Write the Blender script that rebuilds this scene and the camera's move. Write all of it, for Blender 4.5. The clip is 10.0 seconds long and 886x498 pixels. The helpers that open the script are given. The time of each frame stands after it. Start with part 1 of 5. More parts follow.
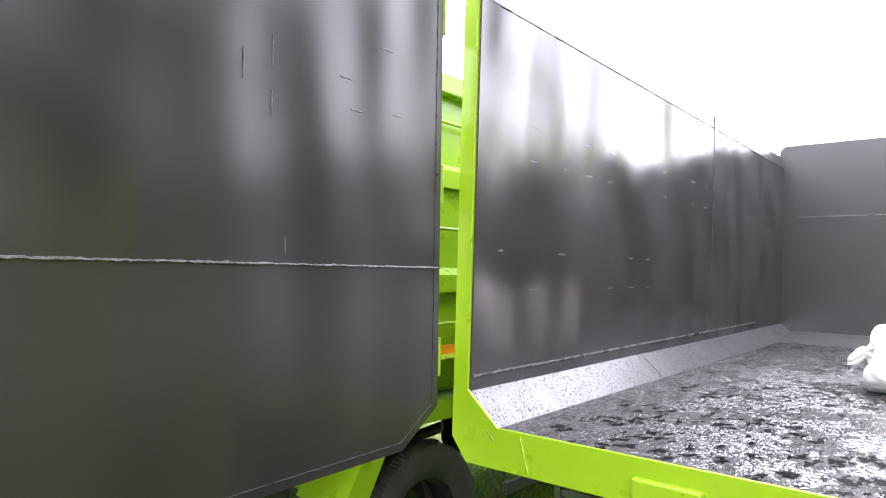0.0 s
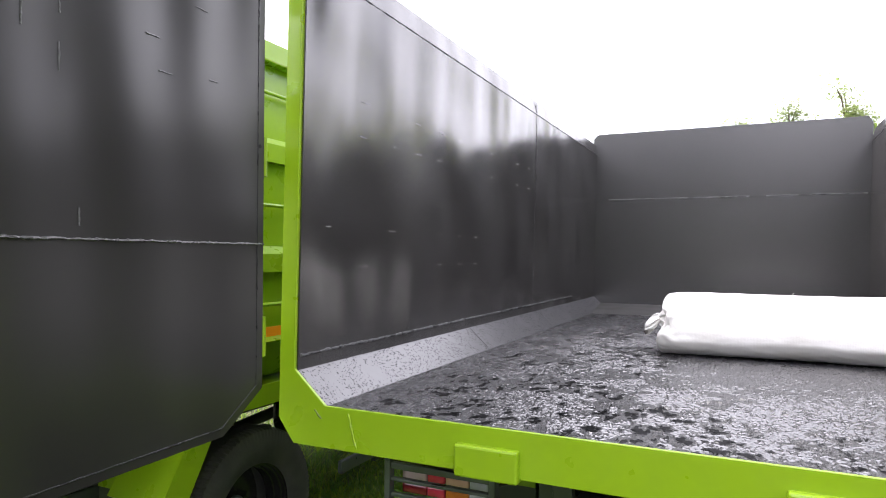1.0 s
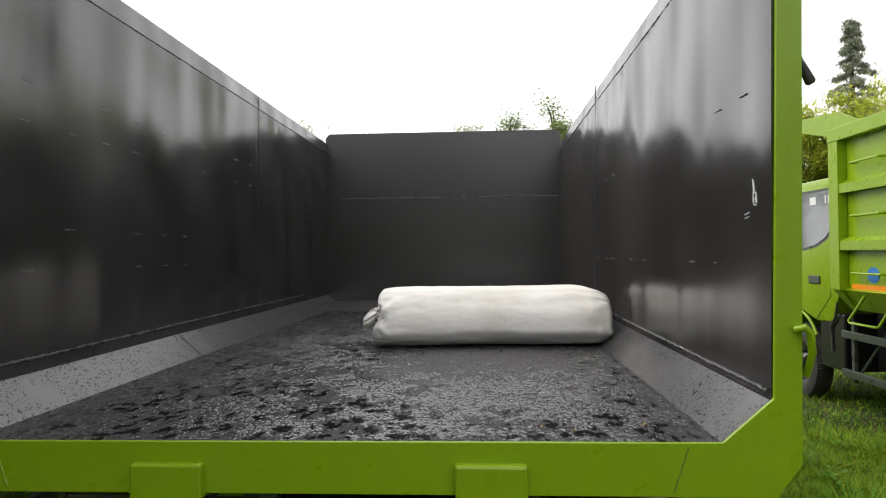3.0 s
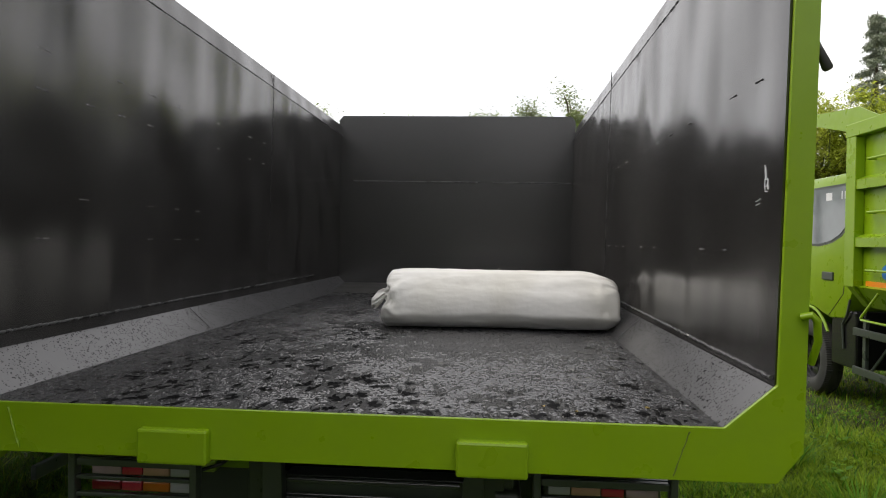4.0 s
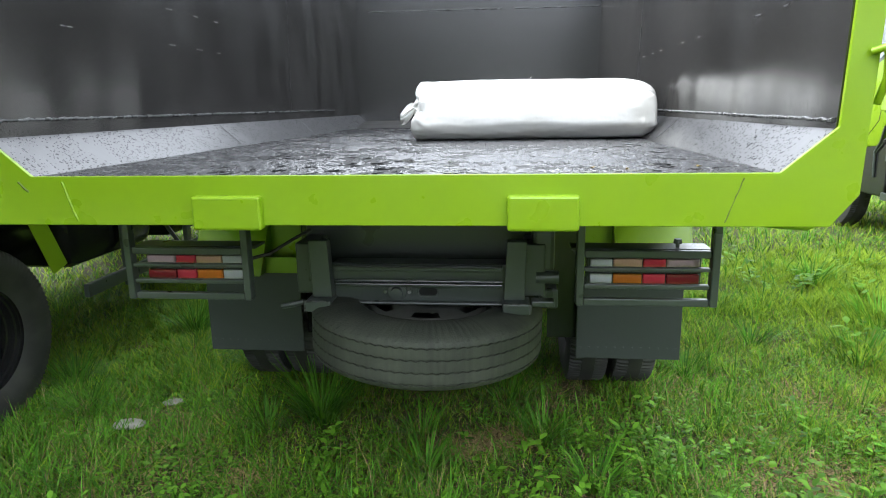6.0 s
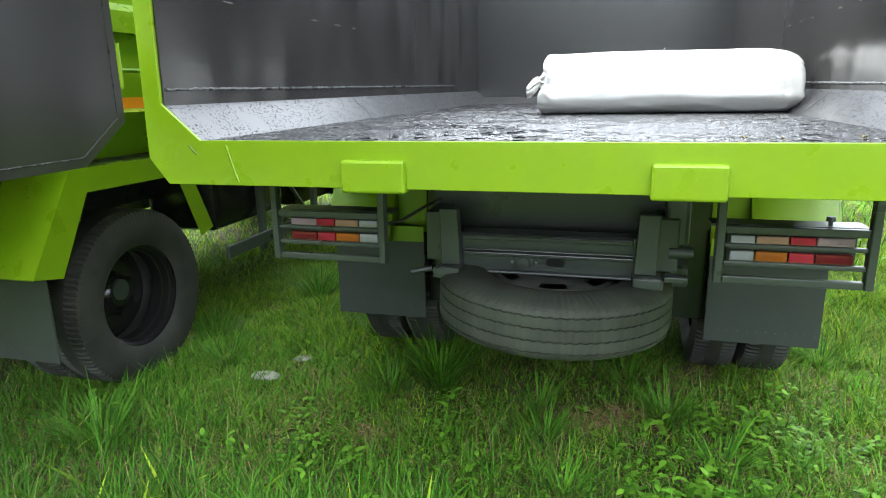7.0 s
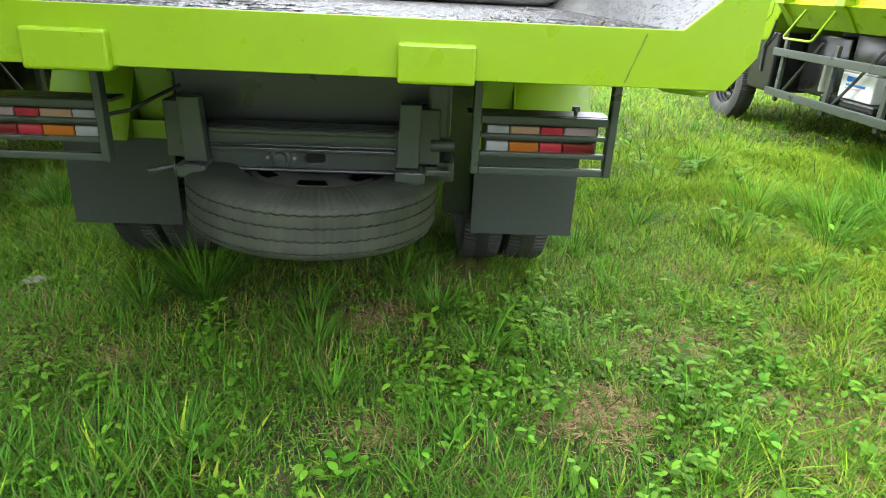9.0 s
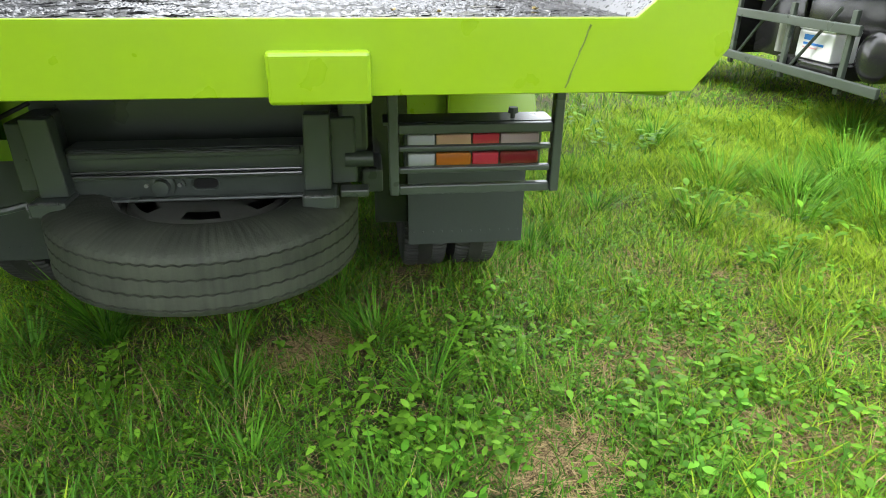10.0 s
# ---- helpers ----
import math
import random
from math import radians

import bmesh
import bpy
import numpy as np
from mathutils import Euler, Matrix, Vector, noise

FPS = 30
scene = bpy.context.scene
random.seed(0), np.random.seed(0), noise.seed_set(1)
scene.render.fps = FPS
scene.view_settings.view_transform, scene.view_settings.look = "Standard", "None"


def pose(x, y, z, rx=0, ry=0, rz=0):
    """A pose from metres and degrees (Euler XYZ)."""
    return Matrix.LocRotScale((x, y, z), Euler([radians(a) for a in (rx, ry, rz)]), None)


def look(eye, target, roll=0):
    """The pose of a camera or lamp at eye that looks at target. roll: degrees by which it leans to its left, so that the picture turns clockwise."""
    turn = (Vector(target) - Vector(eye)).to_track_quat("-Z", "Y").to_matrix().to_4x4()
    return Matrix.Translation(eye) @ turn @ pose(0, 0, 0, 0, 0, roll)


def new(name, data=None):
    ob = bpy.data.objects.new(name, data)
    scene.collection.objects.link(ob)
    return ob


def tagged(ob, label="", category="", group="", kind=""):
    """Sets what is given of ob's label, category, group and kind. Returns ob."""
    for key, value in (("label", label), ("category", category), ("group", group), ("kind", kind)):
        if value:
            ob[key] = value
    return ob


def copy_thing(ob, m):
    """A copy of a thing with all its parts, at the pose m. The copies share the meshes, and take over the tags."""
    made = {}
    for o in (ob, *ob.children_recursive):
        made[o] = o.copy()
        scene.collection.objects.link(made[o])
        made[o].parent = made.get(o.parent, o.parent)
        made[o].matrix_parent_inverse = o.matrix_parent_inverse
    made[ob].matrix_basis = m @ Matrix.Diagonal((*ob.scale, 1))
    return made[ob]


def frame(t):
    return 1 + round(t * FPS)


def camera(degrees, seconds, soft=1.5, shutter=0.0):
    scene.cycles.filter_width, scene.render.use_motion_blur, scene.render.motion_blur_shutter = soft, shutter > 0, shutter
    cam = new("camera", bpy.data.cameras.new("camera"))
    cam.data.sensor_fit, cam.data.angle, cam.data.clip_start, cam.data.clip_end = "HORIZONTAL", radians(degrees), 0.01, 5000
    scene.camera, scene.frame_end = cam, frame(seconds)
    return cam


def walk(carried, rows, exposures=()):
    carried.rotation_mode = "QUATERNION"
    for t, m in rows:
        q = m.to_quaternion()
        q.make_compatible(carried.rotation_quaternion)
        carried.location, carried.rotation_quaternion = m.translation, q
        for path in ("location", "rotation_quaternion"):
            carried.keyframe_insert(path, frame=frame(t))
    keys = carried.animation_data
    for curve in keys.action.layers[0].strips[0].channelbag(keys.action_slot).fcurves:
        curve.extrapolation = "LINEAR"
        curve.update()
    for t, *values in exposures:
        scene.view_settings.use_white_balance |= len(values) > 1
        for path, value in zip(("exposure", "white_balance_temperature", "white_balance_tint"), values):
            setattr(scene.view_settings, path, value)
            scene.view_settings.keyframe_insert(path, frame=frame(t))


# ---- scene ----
cam = camera(69.6, 10.0, 0.95)
PATH = [
    (0, (0.208, -1.617, 1.669), (-1.078, -0.087, 1.741), 0.9),
    (0.5, (0.217, -1.605, 1.657), (-0.864, 0.077, 1.721), 0.5),
    (1, (0.231, -1.583, 1.65), (-0.637, 0.218, 1.671), 0.3),
    (1.5, (0.262, -1.552, 1.643), (-0.414, 0.33, 1.64), -0.5),
    (2, (0.305, -1.533, 1.639), (-0.162, 0.412, 1.633), -0.6),
    (2.5, (0.354, -1.524, 1.635), (0.069, 0.456, 1.627), -0.8),
    (3, (0.382, -1.517, 1.642), (0.253, 0.479, 1.658), -0.9),
    (3.2, (0.399, -1.516, 1.644), (0.293, 0.48, 1.696), -0.9),
    (4.3, (0.381, -1.526, 1.586), (0.196, 0.464, 1.522), 1.4),
    (4.5, (0.37, -1.529, 1.554), (0.182, 0.46, 1.463), 1.6),
    (5, (0.367, -1.537, 1.468), (0.163, 0.44, 1.249), 1.9),
    (5.2, (0.362, -1.532, 1.462), (0.219, 0.448, 1.22), 0.4),
    (6.3, (0.287, -1.536, 1.333), (0.015, 0.389, 0.864), -1.7),
    (6.5, (0.273, -1.568, 1.335), (-0.077, 0.346, 0.872), -1.5),
    (7, (0.231, -1.584, 1.326), (-0.291, 0.283, 0.835), -1.1),
    (7.2, (0.223, -1.59, 1.319), (-0.32, 0.273, 0.834), -0.9),
    (7.5, (0.22, -1.606, 1.323), (-0.281, 0.269, 0.84), -0.8),
    (8, (0.232, -1.625, 1.313), (-0.155, 0.263, 0.776), 0.1),
    (8.2, (0.247, -1.627, 1.299), (-0.022, 0.271, 0.726), 3.2),
    (8.5, (0.269, -1.609, 1.284), (0.173, 0.273, 0.616), 5.8),
    (8.7, (0.289, -1.566, 1.272), (0.274, 0.28, 0.503), 4.5),
    (9, (0.342, -1.447, 1.258), (0.446, 0.399, 0.496), 2.8),
    (9.2, (0.38, -1.339, 1.252), (0.477, 0.491, 0.453), 1.9),
    (9.5, (0.428, -1.22, 1.275), (0.499, 0.616, 0.483), 1.2),
    (10, (0.471, -1.1, 1.291), (0.681, 0.7, 0.445), 0.5),
]
EXPOSURES = [(0.0, 2.53, 6250, 23), (0.5, 2.08, 6250, 23), (1.0, 1.68, 6300, 22), (1.5, 1.35, 6370, 21), (2.0, 0.94, 6450, 20), (2.5, 0.5, 6550, 18), (3.2, 0.18, 6750, 13), (4.3, -0.1, 6600, 14), (4.6, 0.08, 6450, 14), (5.2, 1.2, 6100, 12), (6.3, 1.8, 6000, 10), (7.5, 2.17, 6030, 8), (8.5, 2.05, 6150, 10), (10.0, 1.99, 6300, 10)]
walk(cam, [(t, look(eye, target, roll)) for t, eye, target, roll in PATH], EXPOSURES)

# ---- overcast daylight ----
world = bpy.data.worlds.new("sky")
scene.world = world
world.use_nodes = True
wn, wl = world.node_tree.nodes, world.node_tree.links
background = wn["Background"]
background.inputs["Strength"].default_value = 0.157
sky = wn.new("ShaderNodeTexSky")
sky.sky_type, sky.sun_disc = "NISHITA", False
sky.sun_elevation, sky.sun_rotation = radians(46.5), radians(278.5)
sky.air_density, sky.dust_density = 1.0, 3.0
coord = wn.new("ShaderNodeTexCoord")
cloud = wn.new("ShaderNodeTexNoise")
cloud.inputs["Scale"].default_value, cloud.inputs["Detail"].default_value = 2.2, 6
shades = wn.new("ShaderNodeValToRGB")
shades.color_ramp.elements[0].position, shades.color_ramp.elements[0].color = 0.3, (7.6, 7.9, 8.2, 1)
shades.color_ramp.elements[1].position, shades.color_ramp.elements[1].color = 0.7, (10.5, 10.6, 10.5, 1)
cover = wn.new("ShaderNodeMix")
cover.data_type = "RGBA"
cover.inputs["Factor"].default_value = 0.88
wl.new(coord.outputs["Generated"], cloud.inputs["Vector"])
wl.new(cloud.outputs["Fac"], shades.inputs["Fac"])
wl.new(sky.outputs["Color"], cover.inputs["A"])
wl.new(shades.outputs["Color"], cover.inputs["B"])
wl.new(cover.outputs["Result"], background.inputs["Color"])
sun = new("sun", bpy.data.lights.new("sun", "SUN"))
sun.data.energy, sun.data.angle, sun.data.color = 1.65, radians(38), (1.0, 0.96, 0.87)
sun.matrix_world = look((-8.0, 1.2, 8.52), (0, 0, 0))


# ---- materials ----
class Nodes:
    """Short hand for a node material."""

    def __init__(self, name, color=(0.5, 0.5, 0.5), rough=0.5, metal=0.0, **more):
        self.mat = bpy.data.materials.new(name)
        self.mat.use_nodes = True
        self.tree = self.mat.node_tree
        self.bsdf = self.tree.nodes["Principled BSDF"]
        self.put("Base Color", (*color, 1))
        self.put("Roughness", rough)
        self.put("Metallic", metal)
        for key, value in more.items():
            self.put(key.replace("_", " "), value)
        self.coord = self.tree.nodes.new("ShaderNodeTexCoord").outputs["Object"]

    def put(self, key, value):
        if isinstance(value, bpy.types.NodeSocket):
            self.tree.links.new(value, self.bsdf.inputs[key])
        else:
            self.bsdf.inputs[key].default_value = value

    def node(self, kind, out, **inputs):
        n = self.tree.nodes.new(kind)
        for key, value in inputs.items():
            key = key.replace("_", " ")
            if isinstance(value, bpy.types.NodeSocket):
                self.tree.links.new(value, n.inputs[key])
            else:
                n.inputs[key].default_value = value
        return n.outputs[out] if out else n

    def scaled(self, x, y, z):
        return self.node("ShaderNodeMapping", "Vector", Vector=self.coord, Scale=(x, y, z))

    def noise(self, scale, detail=4, vector=None, rough=0.5, distortion=0.0):
        return self.node("ShaderNodeTexNoise", "Fac", Vector=vector or self.coord, Scale=scale, Detail=detail, Roughness=rough, Distortion=distortion)

    def cells(self, scale, vector=None, out="Distance"):
        return self.node("ShaderNodeTexVoronoi", out, Vector=vector or self.coord, Scale=scale)

    def ramp(self, fac, *stops):
        n = self.tree.nodes.new("ShaderNodeValToRGB")
        self.tree.links.new(fac, n.inputs["Fac"])
        while len(n.color_ramp.elements) < len(stops):
            n.color_ramp.elements.new(0.5)
        for e, (pos, c) in zip(n.color_ramp.elements, stops):
            e.position = pos
            e.color = (c, c, c, 1) if isinstance(c, (int, float)) else (*c, 1)
        return n.outputs["Color"]

    def math(self, op, a, b=0.0):
        n = self.tree.nodes.new("ShaderNodeMath")
        n.operation = op
        for i, v in enumerate((a, b)):
            if isinstance(v, bpy.types.NodeSocket):
                self.tree.links.new(v, n.inputs[i])
            else:
                n.inputs[i].default_value = v
        return n.outputs[0]

    def mix(self, fac, a, b):
        n = self.tree.nodes.new("ShaderNodeMix")
        n.data_type = "RGBA"
        for key, v in (("Factor", fac), ("A", a), ("B", b)):
            if isinstance(v, bpy.types.NodeSocket):
                self.tree.links.new(v, n.inputs[key])
            else:
                n.inputs[key].default_value = v if key == "Factor" else (*v, 1)
        return n.outputs["Result"]

    def bump(self, *heights):
        """Heights: (socket, strength, metres)."""
        normal = None
        for h, strength, metres in heights:
            n = self.tree.nodes.new("ShaderNodeBump")
            n.inputs["Strength"].default_value, n.inputs["Distance"].default_value = strength, metres
            self.tree.links.new(h, n.inputs["Height"])
            if normal:
                self.tree.links.new(normal, n.inputs["Normal"])
            normal = n.outputs["Normal"]
        self.put("Normal", normal)


def lime_paint():
    m = Nodes("lime_paint", (0.3, 0.55, 0.008), 0.33, Specular_IOR_Level=0.5, Coat_Weight=0.12, Coat_Roughness=0.12)
    m.put("Base Color", m.mix(m.noise(5, 5), (0.185, 0.315, 0.0035), (0.212, 0.342, 0.0044)))
    m.put("Roughness", m.ramp(m.noise(9, 5), (0.35, 0.26), (0.7, 0.42)))
    m.bump((m.noise(6, 2), 0.25, 0.01), (m.noise(160, 2), 0.05, 0.002))
    return m.mat


def lining_paint(name, rough0, rough1, buckle, gloss, ior, tone=1.0, rain=0.7):
    """Black enamel on buckled plate, with dull patches and rain drops."""
    m = Nodes(name, (0.012, 0.012, 0.013), 0.16, Specular_IOR_Level=gloss, IOR=ior)
    m.put("Base Color", m.mix(m.ramp(m.noise(1.6, 1), (0.2, 0), (0.8, 1)), (0.0095 * tone, 0.009 * tone, 0.0086 * tone), (0.0215 * tone, 0.0205 * tone, 0.0195 * tone)))
    wetted = m.ramp(m.noise(1.9, 3), (0.5, 0), (0.62, 1))
    drops = m.math("MULTIPLY", m.ramp(m.cells(105), (0.12, 1), (0.22, 0)), wetted)
    m.put("Roughness", m.ramp(m.noise(1.7, 1), (0.2, rough0), (0.8, rough1)))
    streaks = m.noise(1.0, 0, m.scaled(4.6, 4.6, 1.3))
    lobes = m.noise(1.0, 0, m.scaled(3.2, 3.2, 2.8))
    m.bump((streaks, buckle, 0.042), (lobes, buckle, 0.04), (m.noise(1.5, 0), buckle, 0.03), *(((drops, rain, 0.003),) if rain else ()))
    return m.mat


def dull_paint():
    """Even, dull black enamel on flat plate, hazed by fine dust."""
    m = Nodes("dull_black_enamel", (0.016, 0.0155, 0.0148), 0.26, Specular_IOR_Level=1.0, IOR=1.55)
    m.bump((m.noise(90, 2), 0.12, 0.002))
    return m.mat


def wet_floor():
    """Black painted plate under a broken film of rain: wrinkled beads and flat black puddles."""
    m = Nodes("wet_black_floor", (0.02, 0.02, 0.021), 0.3, Specular_IOR_Level=1.0, IOR=1.65)
    flat = m.scaled(1.3, 0.85, 1)
    worms = m.noise(42, 2, flat, 0.5, 1.3)
    film = m.ramp(worms, (0.45, 0), (0.52, 1))
    wobble = m.node("ShaderNodeTexNoise", "Color", Vector=flat, Scale=38.0, Detail=2.0)
    bent = m.tree.nodes.new("ShaderNodeVectorMath")
    bent.operation = "MULTIPLY_ADD"
    m.tree.links.new(wobble, bent.inputs[0])
    bent.inputs[1].default_value = (0.05, 0.03, 0.0)
    m.tree.links.new(m.scaled(0.75, 1.15, 1), bent.inputs[2])
    cells = m.tree.nodes.new("ShaderNodeTexVoronoi")
    cells.feature = "DISTANCE_TO_EDGE"
    cells.inputs["Scale"].default_value = 95.0
    m.tree.links.new(bent.outputs["Vector"], cells.inputs["Vector"])
    domes = m.ramp(cells.outputs["Distance"], (0.0, 0), (0.05, 0.25), (0.16, 0.85), (0.35, 1))
    spot = m.node("ShaderNodeMapping", "Vector", Vector=m.coord, Location=(-0.34, -0.98, -0.6), Scale=(0.95, 0.85, 0.5))
    length = m.tree.nodes.new("ShaderNodeVectorMath")
    length.operation = "LENGTH"
    m.tree.links.new(spot, length.inputs[0])
    around = length.outputs["Value"]
    smear = m.ramp(m.math("ADD", around, m.math("MULTIPLY", m.noise(5, 4), 0.5)), (0.5, 1), (0.75, 0))
    puddle = m.ramp(m.math("SUBTRACT", m.noise(21, 4, m.scaled(1.7, 0.5, 1), 0.55, 0.3), m.math("MULTIPLY", smear, 0.1)), (0.59, 0), (0.6, 1))
    wet = m.math("SUBTRACT", 1.0, puddle)
    dull = m.math("MULTIPLY", wet, m.math("MAXIMUM", m.math("MULTIPLY", film, 0.6), m.math("MULTIPLY", smear, 0.6)))
    # Film grey painted for the sky it scatters, along with the duller smear.
    m.put("Base Color", m.mix(dull, (0.005, 0.005, 0.0053), (0.034, 0.033, 0.034)))
    film_rough = m.mix(smear, (0.3, 0.3, 0.3), (0.62, 0.62, 0.62))
    m.put("Roughness", m.mix(wet, (0.03, 0.03, 0.03), film_rough))
    m.bump((m.math("MULTIPLY", worms, wet), 1.0, 0.034), (m.math("MULTIPLY", domes, wet), 1.0, 0.006), (m.math("MULTIPLY", m.noise(60, 0, flat), wet), 1.0, 0.004))
    return m.mat


def wet_bevel():
    m = Nodes("wet_black_bevel", (0.03, 0.03, 0.031), 0.34, Specular_IOR_Level=1.0, IOR=1.52)
    drops = m.math("MAXIMUM", m.ramp(m.cells(52), (0.16, 1), (0.24, 0)), m.ramp(m.cells(110), (0.16, 1), (0.28, 0)))
    some = m.math("MULTIPLY", drops, m.ramp(m.noise(7, 3), (0.36, 0), (0.5, 1)))
    m.put("Base Color", m.mix(some, m.mix(m.noise(4, 5), (0.018, 0.018, 0.019), (0.045, 0.044, 0.046)), (0.008, 0.008, 0.008)))
    m.put("Roughness", m.mix(some, (0.3, 0.3, 0.3), (0.04, 0.04, 0.04)))
    m.bump((m.noise(5, 3), 0.2, 0.02), (some, 0.7, 0.004))
    return m.mat


def plain(name, color, rough, metal=0.0, grain=30, wear=0.35, relief=0.15, **more):
    m = Nodes(name, color, rough, metal, **more)
    dark = tuple(c * (1 - wear) for c in color)
    m.put("Base Color", m.mix(m.noise(grain * 0.15, 2), dark, color))
    m.put("Roughness", m.ramp(m.noise(grain * 0.3, 2), (0.2, max(0.02, rough * 0.75)), (0.8, min(1, rough * 1.2))))
    m.bump((m.noise(grain * 3, 1), relief, 0.002))
    return m.mat


def tyre_rubber(name, clean, dusty):
    m = Nodes(name, clean, 0.68)
    m.put("Base Color", m.mix(m.ramp(m.noise(7, 6), (0.4, 0), (0.75, 1)), clean, dusty))
    m.bump((m.noise(150, 3), 0.3, 0.002))
    return m.mat


def worn_rubber(name, clean, dusty):
    """Old tyre rubber, scuffed in streaks across the sidewall and dusty in patches."""
    m = Nodes(name, clean, 0.75)
    turn = m.node("ShaderNodeTexGradient", None, Vector=m.node("ShaderNodeMapping", "Vector", Vector=m.coord, Rotation=(0, math.pi / 2, 0)))
    turn.gradient_type = "RADIAL"
    rays = m.node("ShaderNodeTexNoise", "Fac", Vector=m.node("ShaderNodeCombineXYZ", "Vector", X=m.math("MULTIPLY", turn.outputs["Fac"], 130.0)), Scale=1.0, Detail=4.0)
    dust = m.math("ADD", m.math("MULTIPLY", m.noise(9, 6), 0.6), m.math("MULTIPLY", rays, 0.4))
    m.put("Base Color", m.mix(m.ramp(dust, (0.4, 0), (0.62, 1)), clean, dusty))
    m.bump((rays, 0.35, 0.004), (m.noise(150, 3), 0.4, 0.002))
    return m.mat


def sack_cloth():
    m = Nodes("white_woven_sack", (0.8, 0.8, 0.79), 0.55)
    weave = m.math("ADD", m.node("ShaderNodeTexWave", "Fac", Vector=m.coord, Scale=55.0), m.node("ShaderNodeTexWave", "Fac", Vector=m.scaled(0, 1, 1), Scale=55.0))
    m.put("Base Color", m.mix(m.ramp(m.noise(3, 5), (0.45, 0), (0.75, 1)), (0.83, 0.825, 0.79), (0.68, 0.665, 0.6)))
    m.bump((m.noise(5, 3, m.scaled(0.5, 1.2, 1.2), 0.55), 0.4, 0.04), (m.noise(18, 4), 0.3, 0.008), (weave, 0.08, 0.001))
    return m.mat


def soil():
    m = Nodes("soil_and_moss", (0.06, 0.08, 0.02), 0.95)
    base = m.mix(m.ramp(m.noise(2.3, 6), (0.4, 0), (0.65, 1)), (0.04, 0.042, 0.014), (0.062, 0.085, 0.02))
    m.put("Base Color", m.mix(m.ramp(m.noise(9, 8, None, 0.65), (0.5, 0), (0.68, 1)), base, (0.11, 0.08, 0.04)))
    m.bump((m.noise(40, 6), 0.8, 0.03), (m.noise(9, 8, m.scaled(9, 2, 4), 0.7), 0.8, 0.03))
    return m.mat


def leafy(name, dark, light, rough=0.5, thin=0.3):
    """Leaves that let some light through, each of its own shade."""
    m = Nodes(name, light, rough, Specular_IOR_Level=0.12)
    rnd = m.tree.nodes.new("ShaderNodeNewGeometry").outputs["Random Per Island"]
    color = m.ramp(rnd, (0.0, dark), (0.8, light), (1.0, tuple(min(1, c * 1.15) for c in light)))
    m.put("Base Color", color)
    glow = m.node("ShaderNodeBsdfTranslucent", "BSDF", Color=color)
    both = m.tree.nodes.new("ShaderNodeMixShader")
    both.inputs["Fac"].default_value = thin
    m.tree.links.new(m.bsdf.outputs["BSDF"], both.inputs[1])
    m.tree.links.new(glow, both.inputs[2])
    m.tree.links.new(both.outputs["Shader"], m.tree.nodes["Material Output"].inputs["Surface"])
    return m.mat


LIME, LINING, FLOOR, BEVEL = lime_paint(), lining_paint("black_enamel", 0.2, 0.27, 0.6, 0.82, 1.58, 1.45, 0.8), wet_floor(), wet_bevel()
GATE = lining_paint("black_gate_enamel", 0.26, 0.38, 0.7, 0.6, 1.48, 1.0, 0.0)
DULL = dull_paint()
# Ramp colour lightened to stand for the haze over the sack.
HAZE_BLACK = plain("haze_lightened_black_enamel", (0.07, 0.068, 0.064), 0.45, grain=14)
# Base lifted and greened for lens haze and bounce off the grass.
CHASSIS = plain("black_chassis_paint", (0.054, 0.066, 0.056), 0.32, wear=0.2)
PUDDLE = plain("puddle_water", (0.004, 0.004, 0.0045), 0.03, wear=0.1, relief=0.0)
WATER = plain("rain_beads", (0.02, 0.02, 0.021), 0.1, wear=0.1, relief=0.0, Specular_IOR_Level=1.0, IOR=1.6)
RUBBER, SACK = tyre_rubber("tyre_rubber", (0.024, 0.0245, 0.023), (0.05, 0.05, 0.044)), sack_cloth()
DUSTY_RUBBER = worn_rubber("dusty_tyre_rubber", (0.022, 0.026, 0.018), (0.046, 0.052, 0.036))
# Slightly lifted, greenish base, standing for haze and grass bounce.
FLAP = plain("black_rubber_sheet", (0.037, 0.045, 0.04), 0.5, wear=0.2)
DUSTY_RIM = plain("dusty_rim_paint", (0.062, 0.064, 0.054), 0.5)
RIM = plain("black_rim_paint", (0.016, 0.016, 0.017), 0.22)
WELD = plain("weld_bead", (0.16, 0.16, 0.16), 0.3, 0.4, grain=60, wear=0.7, relief=0.6)
SEAM = plain("painted_seam", (0.03, 0.03, 0.031), 0.3, grain=60, wear=0.6, relief=0.6)
SCAR = plain("scraped_paint", (0.1, 0.155, 0.022), 0.6, grain=60)
STEEL = plain("galvanised_steel", (0.45, 0.45, 0.44), 0.38, 0.8)
RED = plain("red_lens", (0.5, 0.035, 0.06), 0.15, wear=0.1, relief=0.05, Coat_Weight=0.6)
DEEP_RED = plain("deep_red_lens", (0.2, 0.015, 0.02), 0.15, wear=0.1, relief=0.05, Coat_Weight=0.6)
AMBER = plain("amber_lens", (0.46, 0.14, 0.016), 0.15, wear=0.1, relief=0.05, Coat_Weight=0.6)
PEACH = plain("pale_orange_lens", (0.58, 0.36, 0.23), 0.15, wear=0.3, relief=0.05, Coat_Weight=0.6)
CLEAR = plain("clear_lens", (0.46, 0.48, 0.48), 0.2, wear=0.2, relief=0.05, Coat_Weight=0.6)
ROSE = plain("pale_rose_lens", (0.5, 0.37, 0.385), 0.15, wear=0.2, relief=0.05, Coat_Weight=0.6)
ORANGE = plain("orange_reflective_tape", (0.9, 0.28, 0.01), 0.4, wear=0.15)
